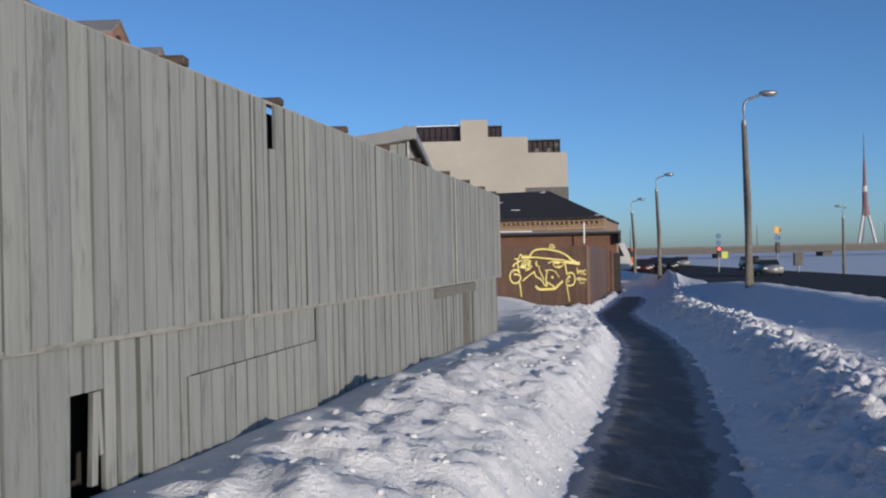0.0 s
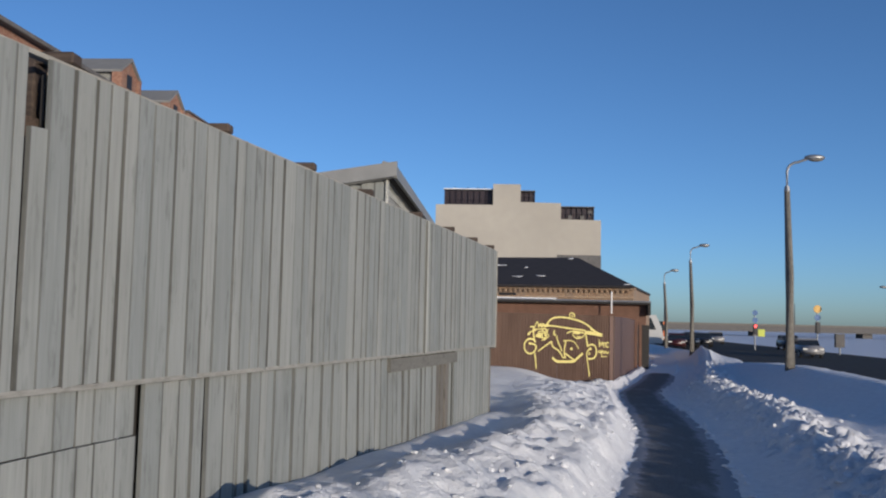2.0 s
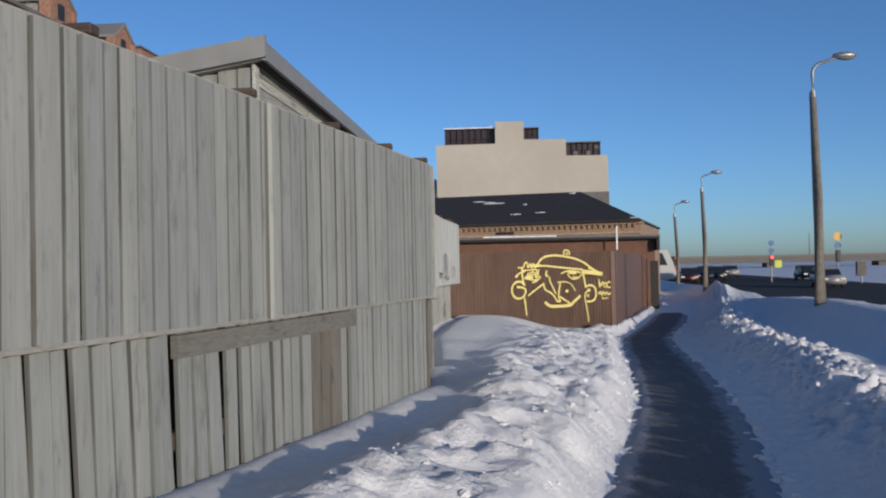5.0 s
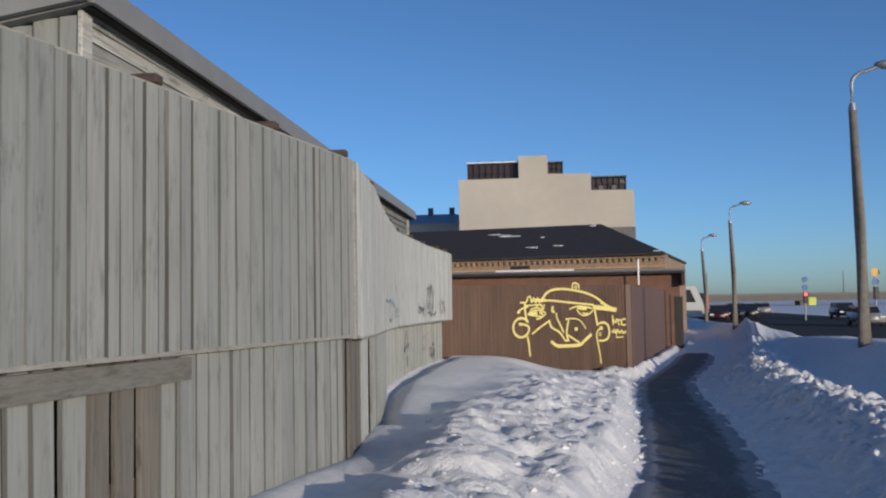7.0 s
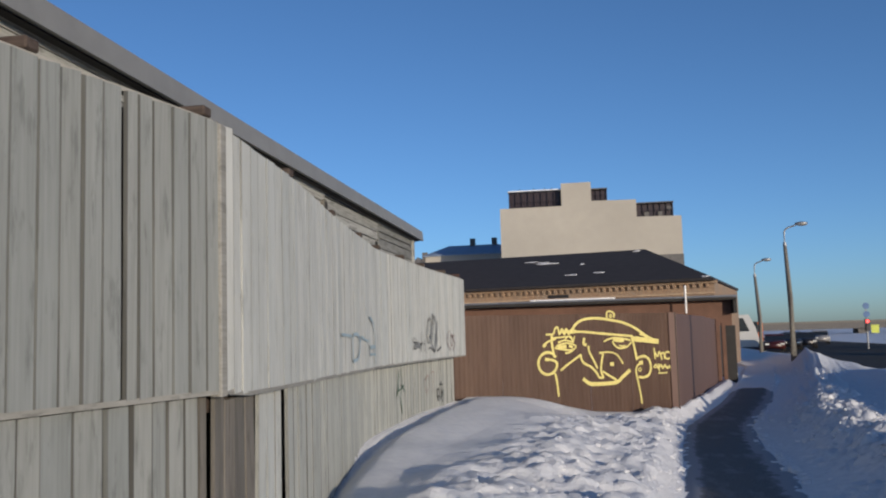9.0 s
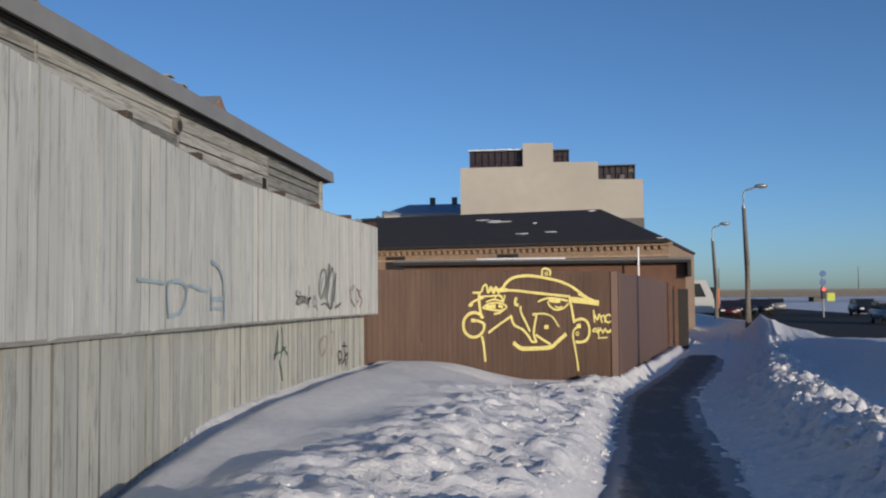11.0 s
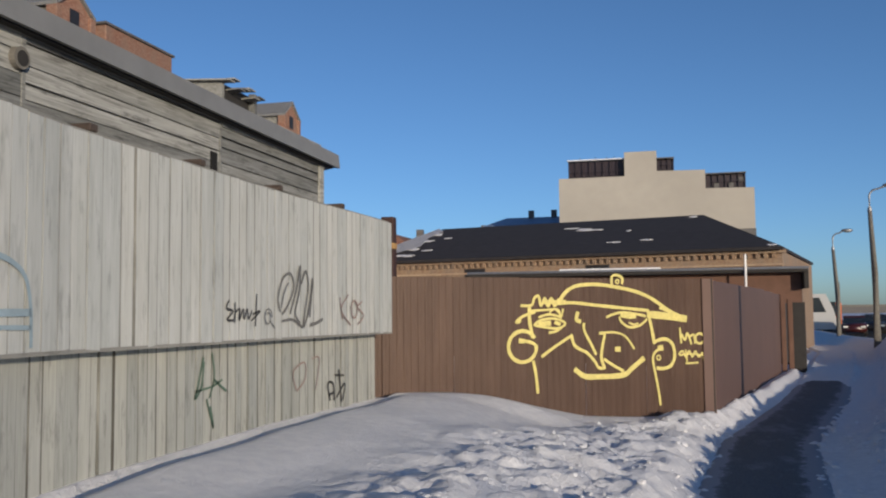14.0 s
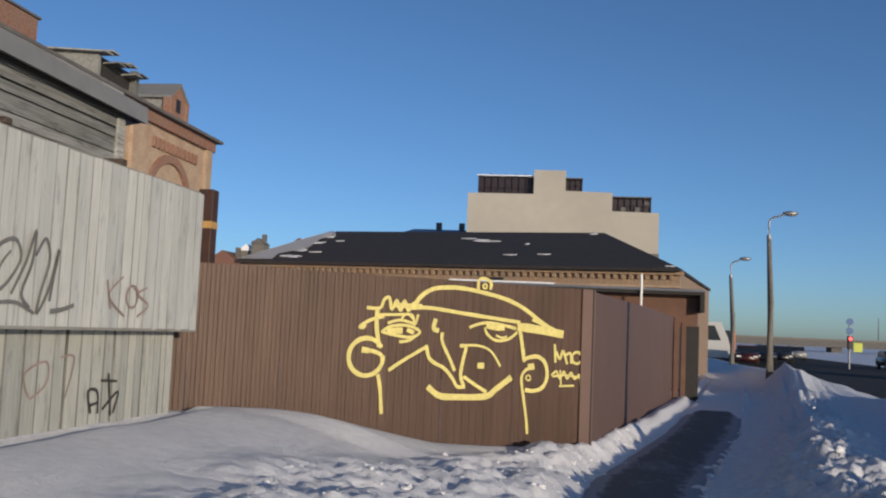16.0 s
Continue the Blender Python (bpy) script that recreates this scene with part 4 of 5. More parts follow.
verge = part("verge", slope_sheet(-6.0, 0.0, 0, 0.06, 2.56, 3.5, 0.2), M_SHEET, shed)
verge.location = (0, 13.26, 0.04)

# ---- old brick works behind the shed ----
works = thing("brick_building", "old red and yellow brick factory with dormers", "building")
BX = -13.7
part("street_wall", box((BX - 0.5, 14, -1), (BX, 62.3, 9.9)), M_YBRICK, works)
part("end_wall", box((-24, 61.9, -1), (BX - 0.5, 62.3, 9.9)), M_YBRICK, works)
part("end_wall", box((-24, 14, -1), (BX - 0.5, 14.4, 9.9)), M_BRICK, works)
part("frieze", box((BX, 14, 9.45), (BX + 0.22, 62.5, 9.95), 0.02), M_BRICK, works)
part("eave", box((BX - 0.5, 13.8, 9.95), (BX + 0.5, 62.8, 10.1), 0.02), M_CONC2, works)
rf = part("roof", extrude_poly([(-24, 10.05), (BX + 0.3, 10.05), (-19, 11.3)], 48.4), M_CONC2, works)
rf.location = (0, 14, 0)
db = mesh_of(box((0, -0.11, 0), (0.16, 0.11, 0.45)), M_BRICK)
for k in range(11):
    ob = part("dentil", db, M_BRICK, works)
    ob.location = (BX, 56.0 + k * 0.44, 8.5)
for yc in (51.2, 57.8):
    bm = bmesh.new()
    for k in range(12):
        a0, a1 = math.pi * k / 12, math.pi * (k + 1) / 12
        q = [(yc + math.cos(a) * r * 1.85, 6.35 + math.sin(a) * r * 1.7) for a, r in ((a0, 1), (a1, 1), (a1, 1.22), (a0, 1.22))]
        f0 = [bm.verts.new((BX + 0.14, y_, z_)) for y_, z_ in q]
        f1 = [bm.verts.new((BX, y_, z_)) for y_, z_ in q]
        bm.faces.new(f0)
        for i in range(4):
            bm.faces.new((f0[i], f1[i], f1[(i + 1) % 4], f0[(i + 1) % 4]))
    bmesh.ops.recalc_face_normals(bm, faces=bm.faces[:])
    part("window_arch", bm, M_BRICK, works)
    part("arch_filling", box((BX - 0.02, yc - 1.4, 3), (BX + 0.03, yc + 1.4, 6.9)), M_YBRICK, works)
for k, y in enumerate((54.2, 61.9)):
    part("pilaster", box((BX, y - 0.35, -1), (BX + 0.18, y + 0.35, 9.45), 0.01), M_YBRICK, works)


def dormer(y, z0, h, w, grp):
    d = thing("dormer", "small gabled brick dormer with a sheet roof", "dormer", (BX, y, z0), group=grp)
    prof = [(-w / 2, 0), (w / 2, 0), (w / 2, h * 0.62), (0, h * 0.95), (-w / 2, h * 0.62)]
    m = Matrix.Rotation(math.pi / 2, 4, "Z")
    bm = extrude_poly(prof, 0.3)
    bmesh.ops.transform(bm, matrix=m, verts=bm.verts[:])
    part("gable", bm, M_BRICK, d)
    bm = extrude_poly([(-w / 2 + 0.05, 0), (w / 2 - 0.05, 0), (w / 2 - 0.05, h * 0.6), (0, h * 0.9), (-w / 2 + 0.05, h * 0.6)], 3.0)
    bmesh.ops.transform(bm, matrix=Matrix.Translation((-0.3, 0, 0)) @ m, verts=bm.verts[:])
    part("cheek", bm, M_SIDING, d)
    bm = extrude_poly([(-w / 2 - 0.15, h * 0.56), (0, h * 0.95), (w / 2 + 0.15, h * 0.56), (w / 2 + 0.15, h * 0.62), (0, h * 1.02), (-w / 2 - 0.15, h * 0.62)], 3.4)
    bmesh.ops.transform(bm, matrix=Matrix.Translation((0.1, 0, 0)) @ m, verts=bm.verts[:])
    part("roof", bm, M_SHEET, d)
    part("opening", box((-0.05, -w * 0.14, h * 0.3), (0.012, w * 0.14, h * 0.62)), M_DARK, d, "dark attic opening")
    for s in (-1, 1):
        part("pier", box((-0.3, s * w / 2 - 0.14, -0.2), (0.1, s * w / 2 + 0.14, h * 0.6), 0.02), M_BRICK, d)
    return d


for y in (36.0, 41.1, 58.3):
    dormer(y, 9.95, 1.95 if y > 50 else 1.75, 1.7, "dormers of the brick building")
chim = thing("parapet", "red brick parapet block on the factory roof", "parapet", (BX, 0, 0))
part("brickwork", box((-1.4, 42.7, 10.05), (0.05, 46.9, 11.08), 0.03), M_BRICK, chim)
part("coping", box((-1.5, 42.6, 11.08), (0.12, 47.0, 11.17), 0.02), M_CONC2, chim)
snag = thing("ruined_dormer", "collapsed dormer with bare roof boards", "dormer", (BX, 0, 0))
part("cheek", box((-2.5, 51.2, 10.0), (-0.1, 51.4, 11.35), 0.0), M_SIDING, snag)
part("dark_front", box((-2.3, 51.4, 10.0), (-0.3, 54.3, 11.25)), M_SHADE_FELT, snag)
for k in range(7):
    bm = box((-2.4, 0, 0), (0.35, 0.62, 0.06))
    ob = part("roof_board", bm, M_SIDING, snag)
    ob.matrix_local = Matrix.Translation((0, 50.9 + k * 0.5, 11.22 + 0.18 * math.sin(k * 2.1) - 0.02 * k)) @ Euler((0.05 * math.sin(k * 3), 0.06 * math.cos(k * 1.7), 0)).to_matrix().to_4x4()
part("corner_stub", box((-0.3, 54.1, 10.0), (0.0, 54.4, 11.35), 0.02), M_SIDING, snag)


# ---- street lamps ----
def street_lamp(x, y, z, h, arm, lean=0.0):
    L = thing("street_lamp", "tall tapered concrete street lamp with a curved steel arm", "street lamp", (x, y, z), group="street lamps along the avenue")
    part("pole", tube([(0, 0, -0.4), (0, 0, h * 0.5), (lean, 0, h)], [0.16, 0.125, 0.085], 14), M_CONC, L, smooth=True)
    part("collar", tube([(lean, 0, h - 0.05), (lean, 0, h + 0.12)], [0.1, 0.07], 12), M_STEEL, L)
    pts = [(lean, 0, h), (lean + 0.0, 0, h + 0.55)]
    for k in range(1, 8):
        a = math.pi / 2 * k / 7
        pts.append((lean + 0.32 * (1 - math.cos(a)), 0, h + 0.55 + 0.32 * math.sin(a)))
    pts.append((lean + arm, 0, h + 0.98))
    part("arm", tube(pts, [0.04] * len(pts), 8), M_STEEL, L)
    bm = bmesh.new()
    add_ball(bm, (lean + arm + 0.22, 0, h + 1.02), (0.33, 0.15, 0.1), 2)
    hd = part("lamp_head", bm, M_STEEL, L, "grey cobra lamp head", smooth=True)
    bm = bmesh.new()
    add_ball(bm, (lean + arm + 0.25, 0, h + 0.965), (0.24, 0.11, 0.07), 2)
    part("lens", bm, M_CONC, hd, smooth=True)
    return L


street_lamp(10.2, 29.7, 0.44, 5.38, 0.62, -0.06)
street_lamp(12.85, 57.5, 0.0, 5.4, 0.62, -0.1)
street_lamp(13.65, 71, -0.7, 5.3, 0.55, -0.15)
street_lamp(33.2, 79, -1.0, 5.0, -0.6, 0.0)


# ---- loose clods of snow along the banks ----
def clods():
    bm = bmesh.new()
    bmesh.ops.create_icosphere(bm, subdivisions=2, radius=1)
    bv = np.array([v.co[:] for v in bm.verts])
    bf = np.array([[v.index for v in f_.verts] for f_ in bm.faces])
    bm.free()
    r = random.Random(21)
    allv, allf, n = [], [], 0
    for k in range(2000):
        y = r.uniform(2.5, 34) if k < 1800 else r.uniform(34, 50)
        xc, hw = path_c(y), half_path(y)
        if r.random() < 0.55:
            u = abs(r.gauss(0.75, 0.55)) if r.random() < 0.8 else r.uniform(-0.15, 0.1)
            wide = lerp_table(BANK_W, y) * 1.35
            if u > wide or xc - hw - u < lerp_table(EDGE_X, y) + 0.2:
                continue
            x = xc - hw - u
        else:
            x = xc + hw + 0.16 + (abs(r.gauss(1.3, 0.5)) if r.random() < 0.8 else r.uniform(-0.12, 0.1))
        s = r.choice((0.008, 0.01, 0.012, 0.015, 0.02, 0.03) if x < xc else (0.012, 0.018, 0.026, 0.04, 0.055)) * r.uniform(0.7, 1.2)
        k3 = np.array([s * r.uniform(0.8, 1.5), s * r.uniform(0.8, 1.5), s * r.uniform(0.5, 0.9)])
        a = r.uniform(0, 6.28)
        v = bv * (1 + np.array([[r.uniform(-0.28, 0.28)] for _ in bv])) * k3
        v = np.stack([v[:, 0] * math.cos(a) - v[:, 1] * math.sin(a), v[:, 0] * math.sin(a) + v[:, 1] * math.cos(a), v[:, 2]], 1)
        allv.append(v + np.array([x, y, ground_z(x, y) + k3[2] * 0.15]))
        allf.append(bf + n)
        n += len(bv)
    me = bpy.data.meshes.new("clods")
    me.from_pydata(np.concatenate(allv).tolist(), [], np.concatenate(allf).tolist())
    me.materials.append(M_SNOW)
    tagged(new("snow_clods", me), "broken clods of shovelled snow on the banks", "snow", kind="stuff")


clods()

# ---- tags and scribbles on the pale fence ----
M_INK = plain("black_marker", (0.05, 0.05, 0.05), 0.7)
M_FADED = plain("faded_grey_spray", (0.15, 0.15, 0.145), 0.8)
M_BLUEP = plain("faded_blue_spray", (0.31, 0.4, 0.45), 0.8)
M_GREENP = plain("green_spray", (0.09, 0.15, 0.11), 0.8)
M_REDP = plain("faded_red_spray", (0.3, 0.22, 0.2), 0.8)


def fence_paint(name, strokes, mat_, label, out):
    """Strokes in (distance along y, height), laid on the pale fence."""
    bm = bmesh.new()
    for pts, w in strokes:
        stroke(bm, pts, w, 0, steps=5)
    for v in bm.verts:
        y, z = v.co.x, v.co.z
        ang = math.atan2(fence_x(y + 0.05) - fence_x(y - 0.05), 0.1)
        o = out + (pale_recess(y) if z < 1.05 else 0)
        v.co = Vector((fence_x(y) + math.cos(ang) * o, y - math.sin(ang) * o, z))
    part(name, bm, mat_, fence_pale, label)


UP, LOW = 0.09, 0.04
fence_paint("tag", [([(23.62, 1.47), (23.57, 1.4), (23.69, 1.37), (23.58, 1.3), (23.7, 1.29)], 0.022), ([(23.73, 1.45), (23.73, 1.27), (23.73, 1.35), (23.82, 1.39), (23.81, 1.29), (23.89, 1.39), (23.91, 1.3), (23.97, 1.39), (24.0, 1.3), (24.07, 1.38)], 0.02),
                    ([(24.17, 1.53), (24.14, 1.23)], 0.022), ([(24.05, 1.28), (24.24, 1.37), (24.08, 1.34)], 0.02)], M_INK, "small black scribbled tag", UP)
fence_paint("tag", [([(24.7, 1.36), (24.65, 1.5), (24.76, 1.69), (24.95, 1.75), (25.03, 1.61), (24.89, 1.43), (24.75, 1.34)], 0.03), ([(24.94, 1.34), (25.09, 1.58), (25.19, 1.84), (25.17, 1.59), (25.07, 1.35), (25.18, 1.24)], 0.032),
                    ([(25.21, 1.65), (25.32, 1.79), (25.39, 1.63), (25.3, 1.36), (25.27, 1.2), (25.4, 1.39), (25.5, 1.72), (25.45, 1.46), (25.42, 1.3)], 0.03), ([(24.75, 1.27), (25.01, 1.28), (25.24, 1.2)], 0.028), ([(25.44, 1.22), (25.6, 1.24), (25.76, 1.28)], 0.04),
                    ([(24.72, 1.4), (24.8, 1.56), (24.9, 1.66)], 0.022)], M_FADED, "large grey looping tag", UP)
fence_paint("tag", [([(26.24, 1.52), (26.32, 1.26)], 0.02), ([(26.5, 1.56), (26.28, 1.38), (26.56, 1.2)], 0.02), (ring((26.68, 1.38), 0.11, 1.2, 14, 0.09), 0.022), ([(26.94, 1.48), (26.78, 1.41), (26.98, 1.31), (26.78, 1.2)], 0.022)], M_REDP, "faint looping tag in reddish grey", UP)
fence_paint("tag", [(ring((24.42, 1.31), 0.09, 1.4, 14, 0.04), 0.014), ([(24.46, 1.28), (24.58, 1.2)], 0.014)], M_FADED, "faint ring mark", UP)
fence_paint("tag", [([(18.7, 1.52), (19.1, 1.51), (19.28, 1.5)], 0.03), ([(19.38, 1.26), (19.38, 1.5), (19.76, 1.5), (19.82, 1.38), (19.67, 1.27), (19.37, 1.25)], 0.035), ([(19.84, 1.43), (19.92, 1.49), (20.17, 1.46)], 0.03), ([(20.17, 1.46), (20.46, 1.44)], 0.026)], M_BLUEP, "faded pale blue block letters", UP)
fence_paint("tag", [([(20.56, 1.71), (20.78, 1.67), (20.93, 1.58), (20.99, 1.4), (21.0, 1.16)], 0.036), ([(20.54, 1.37), (21.0, 1.37)], 0.045), ([(20.57, 1.29), (21.0, 1.28)], 0.03), ([(20.56, 1.48), (20.56, 1.26)], 0.026)], M_BLUEP, "faded pale blue block letter", UP)
fence_paint("tag", [([(23.63, 0.97), (23.53, 0.71), (23.49, 0.62), (23.6, 0.72), (23.64, 0.93)], 0.026), ([(23.5, 0.68), (23.8, 0.7)], 0.022), ([(23.78, 1.0), (23.83, 0.79), (23.74, 0.6)], 0.022), ([(23.69, 0.6), (23.82, 0.33), (23.76, 0.53)], 0.026),
                    ([(23.82, 0.76), (24.06, 0.64)], 0.024), ([(23.8, 0.7), (23.98, 0.75)], 0.022)], M_GREENP, "dark green scribbled tag", LOW)
fence_paint("tag", [([(26.53, 0.31), (26.47, 0.51), (26.62, 0.5), (26.65, 0.3)], 0.03), ([(26.79, 0.66), (26.87, 0.26)], 0.03), ([(26.67, 0.6), (26.95, 0.58)], 0.026), ([(26.72, 0.33), (26.98, 0.48), (26.91, 0.28)], 0.028), ([(26.5, 0.38), (26.64, 0.4)], 0.03)], M_INK, "small black tag near the snow", LOW)
fence_paint("tag", [([(25.61, 0.52), (25.54, 0.71), (25.82, 0.8), (25.84, 0.62), (25.63, 0.5)], 0.02), ([(26.01, 0.83), (26.22, 0.82), (26.12, 0.48)], 0.018)], M_REDP, "faded red scrawl", LOW)

# ---- far side: bridge, shore, tower ----
bridge = thing("road_bridge", "long low concrete road bridge over the frozen river", "bridge", (0, 400, 0))
part("deck", box((40, 0, -1.2), (900, 12, 1.2)), M_CONC2, bridge)
part("parapet", box((40, -0.4, 1.2), (900, 0, 2.1)), M_CONC, bridge)
for k in range(14):
    part("pier", box((62 + k * 46, 2, -3.4), (66 + k * 46, 10, -1.2)), M_CONC2, bridge)
for k in range(10):
    ml = thing("bridge_lamp", "thin far street lamp on the bridge", "street lamp", (70 + k * 55, 399.8, 2.1), group="lamps on the bridge")
    part("pole", tube([(0, 0, 0), (0, 0, 9)], [0.22, 0.12], 6), M_CONC2, ml)


def shore():
    r = random.Random(3)
    bm = bmesh.new()
    low, up = [], []
    x = -600
    while x < 2600:
        low.append(bm.verts.new((x, 1500, -4)))
        up.append(bm.verts.new((x, 1500, 1.5 + r.uniform(0, 3) * (0.5 + abs(noise.noise((x * 0.01, 0, 0)))))))
        x += r.uniform(6, 16)
    back = [bm.verts.new((v.co.x, 1580, -4)) for v in low]
    for i in range(len(low) - 1):
        bm.faces.new((low[i], low[i + 1], up[i + 1], up[i]))
        bm.faces.new((up[i], up[i + 1], back[i + 1], back[i]))
    return bm


M_WOODS = plain("far_bare_woods", (0.1, 0.11, 0.13), 1.0, 0, 0.3, 0.05)
tagged(part("far_woods", shore(), M_WOODS), "dark line of bare woods on the far shore", "woods", kind="stuff")

M_TRED, M_TWHITE = plain("tower_red", (0.2, 0.12, 0.13), 0.7), plain("tower_white", (0.55, 0.53, 0.5), 0.7)
tower = thing("tv_tower", "tall distant television tower on three legs", "tower", (1195, 2800, 0))
for dx, dy in ((-27, -10), (27, -10), (0, 32)):
    part("leg", tube([(dx, dy, -5), (dx * 0.3, dy * 0.3, 88)], [5, 4.5], 6), M_TWHITE, tower)
    part("leg", tube([(dx * 0.3, dy * 0.3, 88), (0, 0, 150)], [4.5, 5], 6), M_TRED, tower)
part("shaft", tube([(0, 0, 86), (0, 0, 160)], [9, 8], 8), M_TRED, tower)
part("shaft", tube([(0, 0, 160), (0, 0, 178)], [8, 7], 8), M_TWHITE, tower)
part("shaft", tube([(0, 0, 178), (0, 0, 250)], [6, 3.5], 8), M_TRED, tower)
part("mast", tube([(0, 0, 250), (0, 0, 285), (0, 0, 340)], [2.6, 1.6, 0.7], 6), M_CONC2, tower)

# ---- signals and signs at the crossing ----
M_RED_ON, _nt, _b = material("red_signal_glass", 0.3)
_b.inputs["Base Color"].default_value = (0.5, 0.02, 0.02, 1)
_b.inputs["Emission Color"].default_value = (1.0, 0.06, 0.05, 1)
_b.inputs["Emission Strength"].default_value = 6
M_SIGNBLUE = plain("blue_sign", (0.06, 0.14, 0.32), 0.5)
M_SIGNYEL = plain("yellow_green_sign", (0.55, 0.62, 0.08), 0.5)
M_SIGNORANGE = plain("orange_sign", (0.6, 0.36, 0.08), 0.5)


def disc(r, depth, n=16):
    bm = bmesh.new()
    add_tube(bm, [(0, 0, 0), (0, -depth, 0)], [r, r], n)
    return bm


def signal(x, y, z, h, board):
    s = thing("traffic_light", "roadside traffic light with round signs above it", "traffic light", (x, y, z), group="signals at the crossing")
    part("pole", tube([(0, 0, 0), (0, 0, h + 1.3)], [0.07, 0.06], 8), M_STEEL, s)
    hd = part("signal_head", box((-0.2, -0.28, h - 1.0), (0.2, -0.06, h), 0.03), M_DARK, s)
    for k in range(3):
        bm = disc(0.12, 0.05)
        bmesh.ops.translate(bm, verts=bm.verts[:], vec=(0, -0.28, h - 0.2 - k * 0.3))
        part("lens", bm, M_RED_ON if k == 0 and board else M_DARK, hd, "lit red lens" if k == 0 and board else "")
    for k in range(2):
        bm = disc(0.27, 0.04)
        bmesh.ops.translate(bm, verts=bm.verts[:], vec=(0, -0.1, h + 0.4 + k * 0.72))
        part("round_sign", bm, M_SIGNBLUE, s)
    if board:
        part("sign_board", box((0.3, -0.08, h - 1.2), (0.95, -0.04, h - 0.5), 0.01), M_SIGNYEL, s, "yellow-green warning board")
    else:
        bm = disc(0.35, 0.04)
        bmesh.ops.translate(bm, verts=bm.verts[:], vec=(0, -0.12, h + 1.15))
        part("round_sign", bm, M_SIGNORANGE, s, "orange round sign")
    return s


signal(26.1, 93, -0.9, 2.6, True)
signal(29.1, 84, -0.9, 2.9, False)
cab = thing("signal_box", "grey control box on a short post", "control box", (31.2, 84.5, -0.9))
part("box_body", box((-0.4, -0.2, 0.7), (0.4, 0.2, 1.9), 0.03), M_CONC2, cab)
part("post", tube([(0, 0, 0), (0, 0, 0.7)], [0.08, 0.08], 8), M_STEEL, cab)


# ---- vehicles ----
def car_paint(name, c):
    m, nt, b = material(name, 0.3)
    b.inputs["Base Color"].default_value = (*c, 1)
    return m


M_TYRE = plain("tyre_rubber", (0.02, 0.02, 0.02), 0.9)
M_LAMP = plain("lamp_glass", (0.75, 0.75, 0.7), 0.2)


def wheel(parent, x, y, r, w):
    bm = bmesh.new()
    add_tube(bm, [(x, y - w / 2, r), (x, y + w / 2, r)], [r, r], 16)
    t_ = part("wheel", bm, M_TYRE, parent)
    bm = bmesh.new()
    add_tube(bm, [(x, y - w / 2 - 0.01, r), (x, y + w / 2 + 0.01, r)], [r * 0.6, r * 0.6], 12)
    part("rim", bm, M_STEEL, t_)


def car(x, y, rz, col, label, van=False):
    c = thing("car", label, "car", (x, y, -0.83), rz, group="vehicles on the avenue")
    h = 1.9 if van else 1.45
    prof = [(-2.15, 0.28), (2.1, 0.28), (2.18, 0.6), (2.05, 0.82), (1.05, 0.95), (-1.95, 0.98), (-2.18, 0.7)]
    cab_ = [(-1.95, 0.96), (-1.7, h - 0.08), (-1.2, h), (0.25, h), (1.1, 0.94)]
    bm = extrude_poly(prof, 1.7)
    bmesh.ops.translate(bm, verts=bm.verts[:], vec=(0, -0.85, 0))
    bmesh.ops.bevel(bm, geom=bm.edges[:], offset=0.06, segments=2, affect="EDGES")
    part("body", bm, col, c, smooth=True)
    bm = extrude_poly(cab_, 1.5)
    bmesh.ops.translate(bm, verts=bm.verts[:], vec=(0, -0.75, 0))
    part("glasshouse", bm, M_GLASS, c)
    bm = extrude_poly([(-1.72, h - 0.1), (-1.2, h), (0.25, h), (0.42, h - 0.1), (0.25, h + 0.03), (-1.2, h + 0.03)], 1.52)
    bmesh.ops.translate(bm, verts=bm.verts[:], vec=(0, -0.76, 0))
    part("roof", bm, col, c)
    for wx in (-1.35, 1.35):
        for wy in (-0.78, 0.78):
            wheel(c, wx, wy, 0.31, 0.2)
    for wy in (-0.6, 0.6):
        part("headlight", box((2.08, wy - 0.17, 0.6), (2.2, wy + 0.17, 0.74), 0.02), M_LAMP, c)
        part("tail_light", box((-2.22, wy - 0.14, 0.68), (-2.1, wy + 0.14, 0.84), 0.02), M_TRED, c)
    return c


SILVER, WINE, BLACK, CREAM = car_paint("silver_paint", (0.22, 0.22, 0.23)), car_paint("wine_red_paint", (0.05, 0.012, 0.012)), car_paint("black_paint", (0.02, 0.02, 0.025)), car_paint("cream_paint", (0.55, 0.53, 0.46))
car(23.0, 108, 262, BLACK, "black hatchback waiting on the wet avenue")
car(28.0, 118, 262, SILVER, "silver estate car waiting on the wet avenue")
car(25.6, 76, 265, SILVER, "silver saloon driving on the wet avenue")
car(30.3, 96, 265, BLACK, "black saloon driving on the wet avenue")
car(18.3, 92, 260, WINE, "dark red car in the far queue")
car(20.6, 97, 262, BLACK, "black car in the far queue")
car(22.8, 101, 262, BLACK, "black car in the far queue")

M_ORANGE = car_paint("orange_truck_paint", (0.55, 0.14, 0.03))
lorry = thing("lorry", "orange works lorry in the far queue", "lorry", (18.2, 104, -0.83), 0, group="vehicles on the avenue")
part("cab", box((-1.15, -1.0, 0.6), (1.15, 0.9, 2.6), 0.1), M_ORANGE, lorry)
part("windscreen", box((-1.0, -1.03, 1.6), (1.0, -0.98, 2.3), 0.02), M_GLASS, lorry)
part("load_bed", box((-1.2, 1.0, 0.9), (1.2, 5.5, 2.3), 0.05), M_CONC2, lorry)
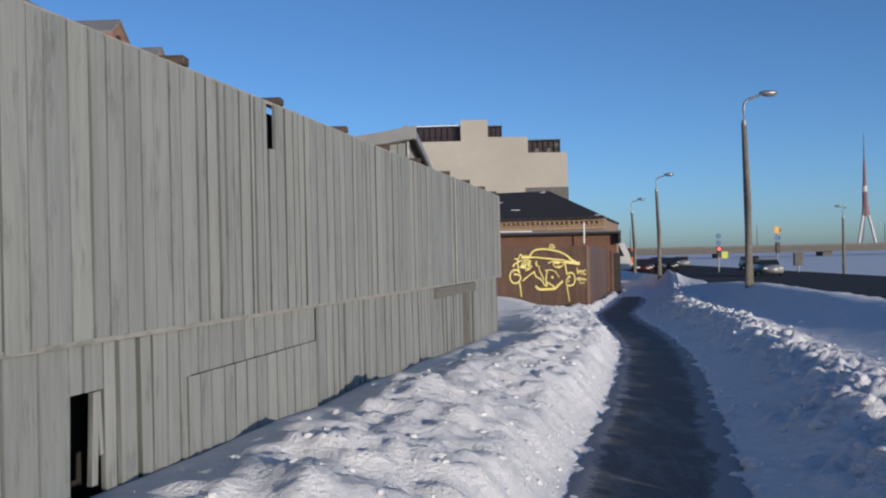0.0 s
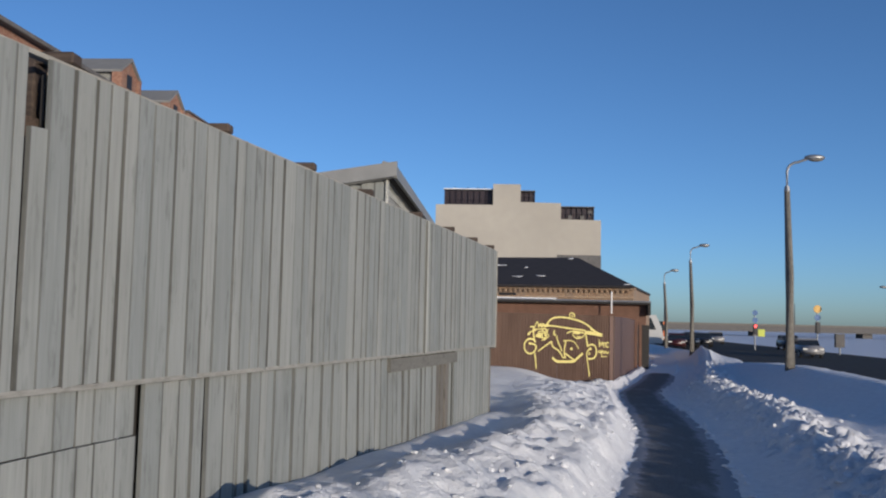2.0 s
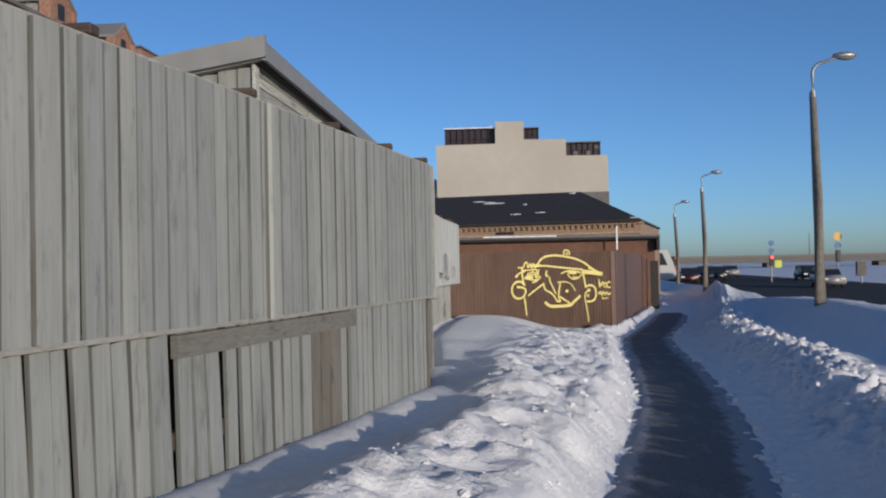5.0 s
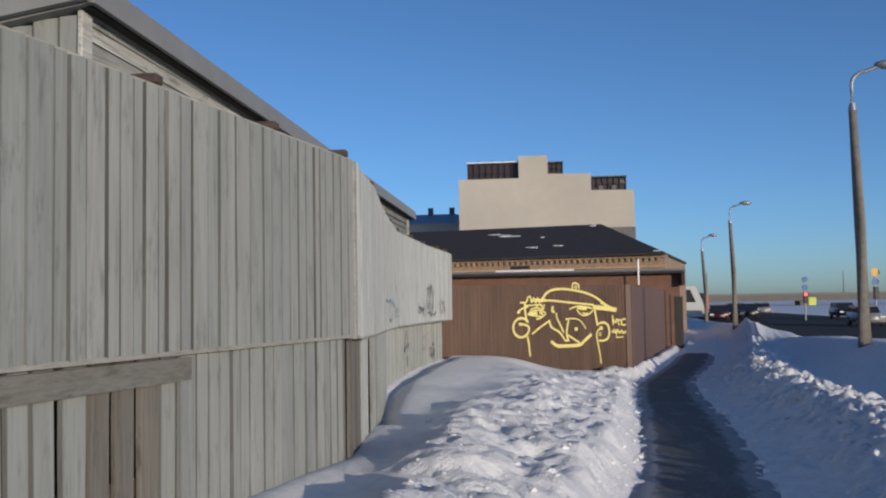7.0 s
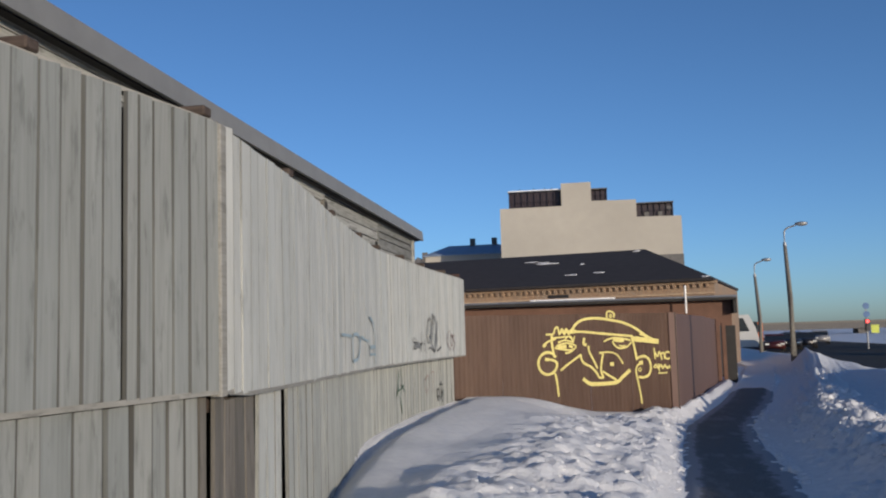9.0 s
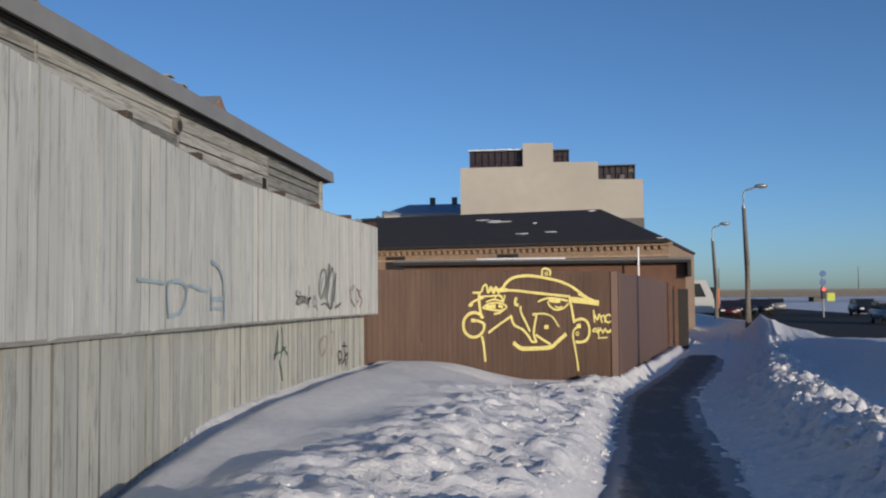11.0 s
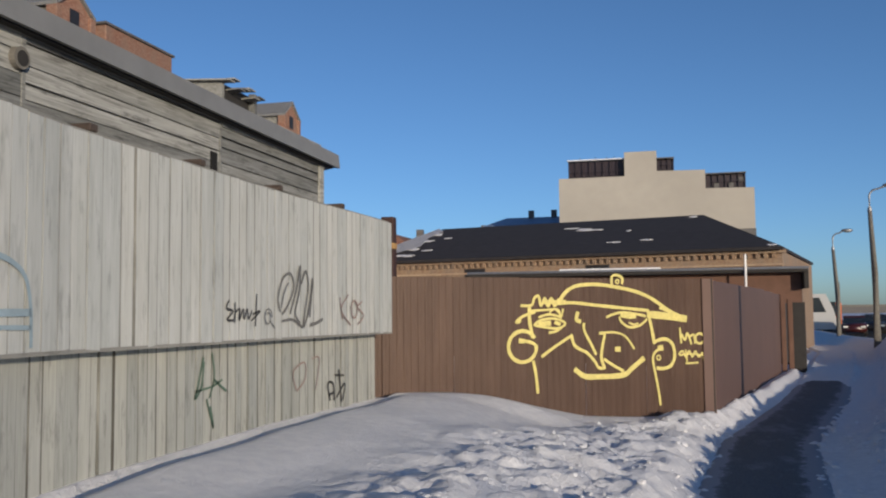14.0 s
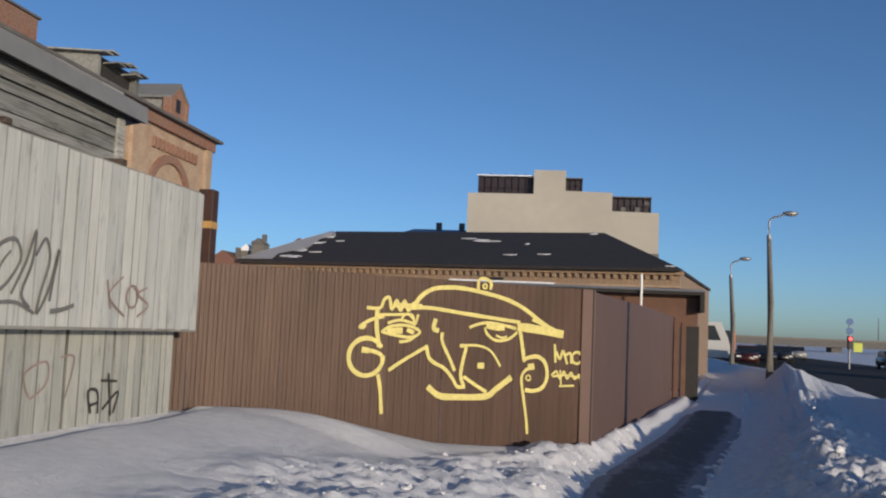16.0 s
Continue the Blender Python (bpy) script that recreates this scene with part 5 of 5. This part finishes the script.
for s in (-0.85, 0.85):
    part("headlight", box((s - 0.15, -1.04, 0.75), (s + 0.15, -0.99, 0.95), 0.02), M_LAMP, lorry)
    for yy_ in (0, 4.4):
        bm = bmesh.new()
        add_tube(bm, [(s * 1.2 - 0.15, yy_, 0.48), (s * 1.2 + 0.15, yy_, 0.48)], [0.48, 0.48], 14)
        part("wheel", bm, M_TYRE, lorry)

M_BUS = car_paint("white_coach_paint", (0.5, 0.5, 0.48))
bus = thing("coach", "white touring coach with dark windows", "bus", (12.0, 98, -0.83), -8)
bm = extrude_poly([(-6, 0.35), (5.85, 0.35), (6.0, 0.9), (5.75, 2.0), (5.2, 3.25), (-5.9, 3.3), (-6.05, 2.9)], 2.5)
bmesh.ops.translate(bm, verts=bm.verts[:], vec=(0, -1.25, 0))
part("body", bm, M_BUS, bus)
for k in range(6):
    a = -5.6 + k * 1.78
    part("side_window", extrude_poly([(a, 1.75), (a + (1.9 if k == 5 else 1.74), 1.75), (a + (1.4 if k == 5 else 1.74), 2.95), (a, 2.95)], 0.03), M_GLASS, bus).location = (0, -1.275, 0)
part("windscreen", box((5.3, -1.1, 1.4), (5.92, 1.1, 2.6), 0.05), M_GLASS, bus)
for wx in (-3.6, 3.7):
    for wy in (-1.12, 1.12):
        wheel(bus, wx, wy, 0.5, 0.3)

# ---- distant roofs over the steel fence ----
M_RUST = plain("rust_brown_roof", (0.2, 0.1, 0.07), 0.9)


def far_house(x, y, w, d, wall, ridge, mat_, label, base=-1):
    h_ = thing("house", label, "house", (x, y, base), group="distant roofs")
    part("wall", box((-w / 2, 0, 0), (w / 2, d, wall)), M_CONC, h_)
    bm = extrude_poly([(-w / 2 - 0.3, wall), (w / 2 + 0.3, wall), (0, ridge)], d + 0.6)
    part("roof", bm, mat_, h_).location = (0, -0.3, 0)
    part("chimney", box((w * 0.18, d * 0.3, wall), (w * 0.18 + 1, d * 0.3 + 1, ridge + 1)), M_CONC2, h_)
    for k in range(3):
        part("window", box((-w * 0.3 + k * w * 0.25, -0.05, wall * 0.55), (-w * 0.3 + k * w * 0.25 + 1.1, 0.02, wall * 0.8), 0.02), M_GLASS, h_)
    return h_


far_house(-36, 150, 12, 14, 9, 14.2, M_RUST, "distant house with a rusty brown gable roof")
far_house(-48, 215, 8, 10, 15.5, 19, M_FELT, "distant grey house with a dark roof")
far_house(-66, 240, 14, 12, 15.2, 18.5, M_ROOFSNOW, "distant house with a snowy roof")
far_house(-78, 225, 10, 12, 14, 17.6, M_RUST, "distant house with a brown roof")
far_house(-70.5, 228, 3, 4, 19.5, 21, M_CONC2, "distant pale narrow tower block")
far_house(-74, 230, 4, 5, 18, 19.6, M_ROOFSNOW, "distant pale block with a snowy roof")
far_house(-57, 222, 7, 9, 13.5, 17, M_ROOFSNOW, "distant small house with a snowy roof")
far_house(-72, 232, 6, 9, 16.5, 18.2, M_CONC2, "distant grey flat-topped house")
far_house(-30.5, 185, 3.5, 4, 15.5, 17.6, M_CONC2, "distant grey stair tower")
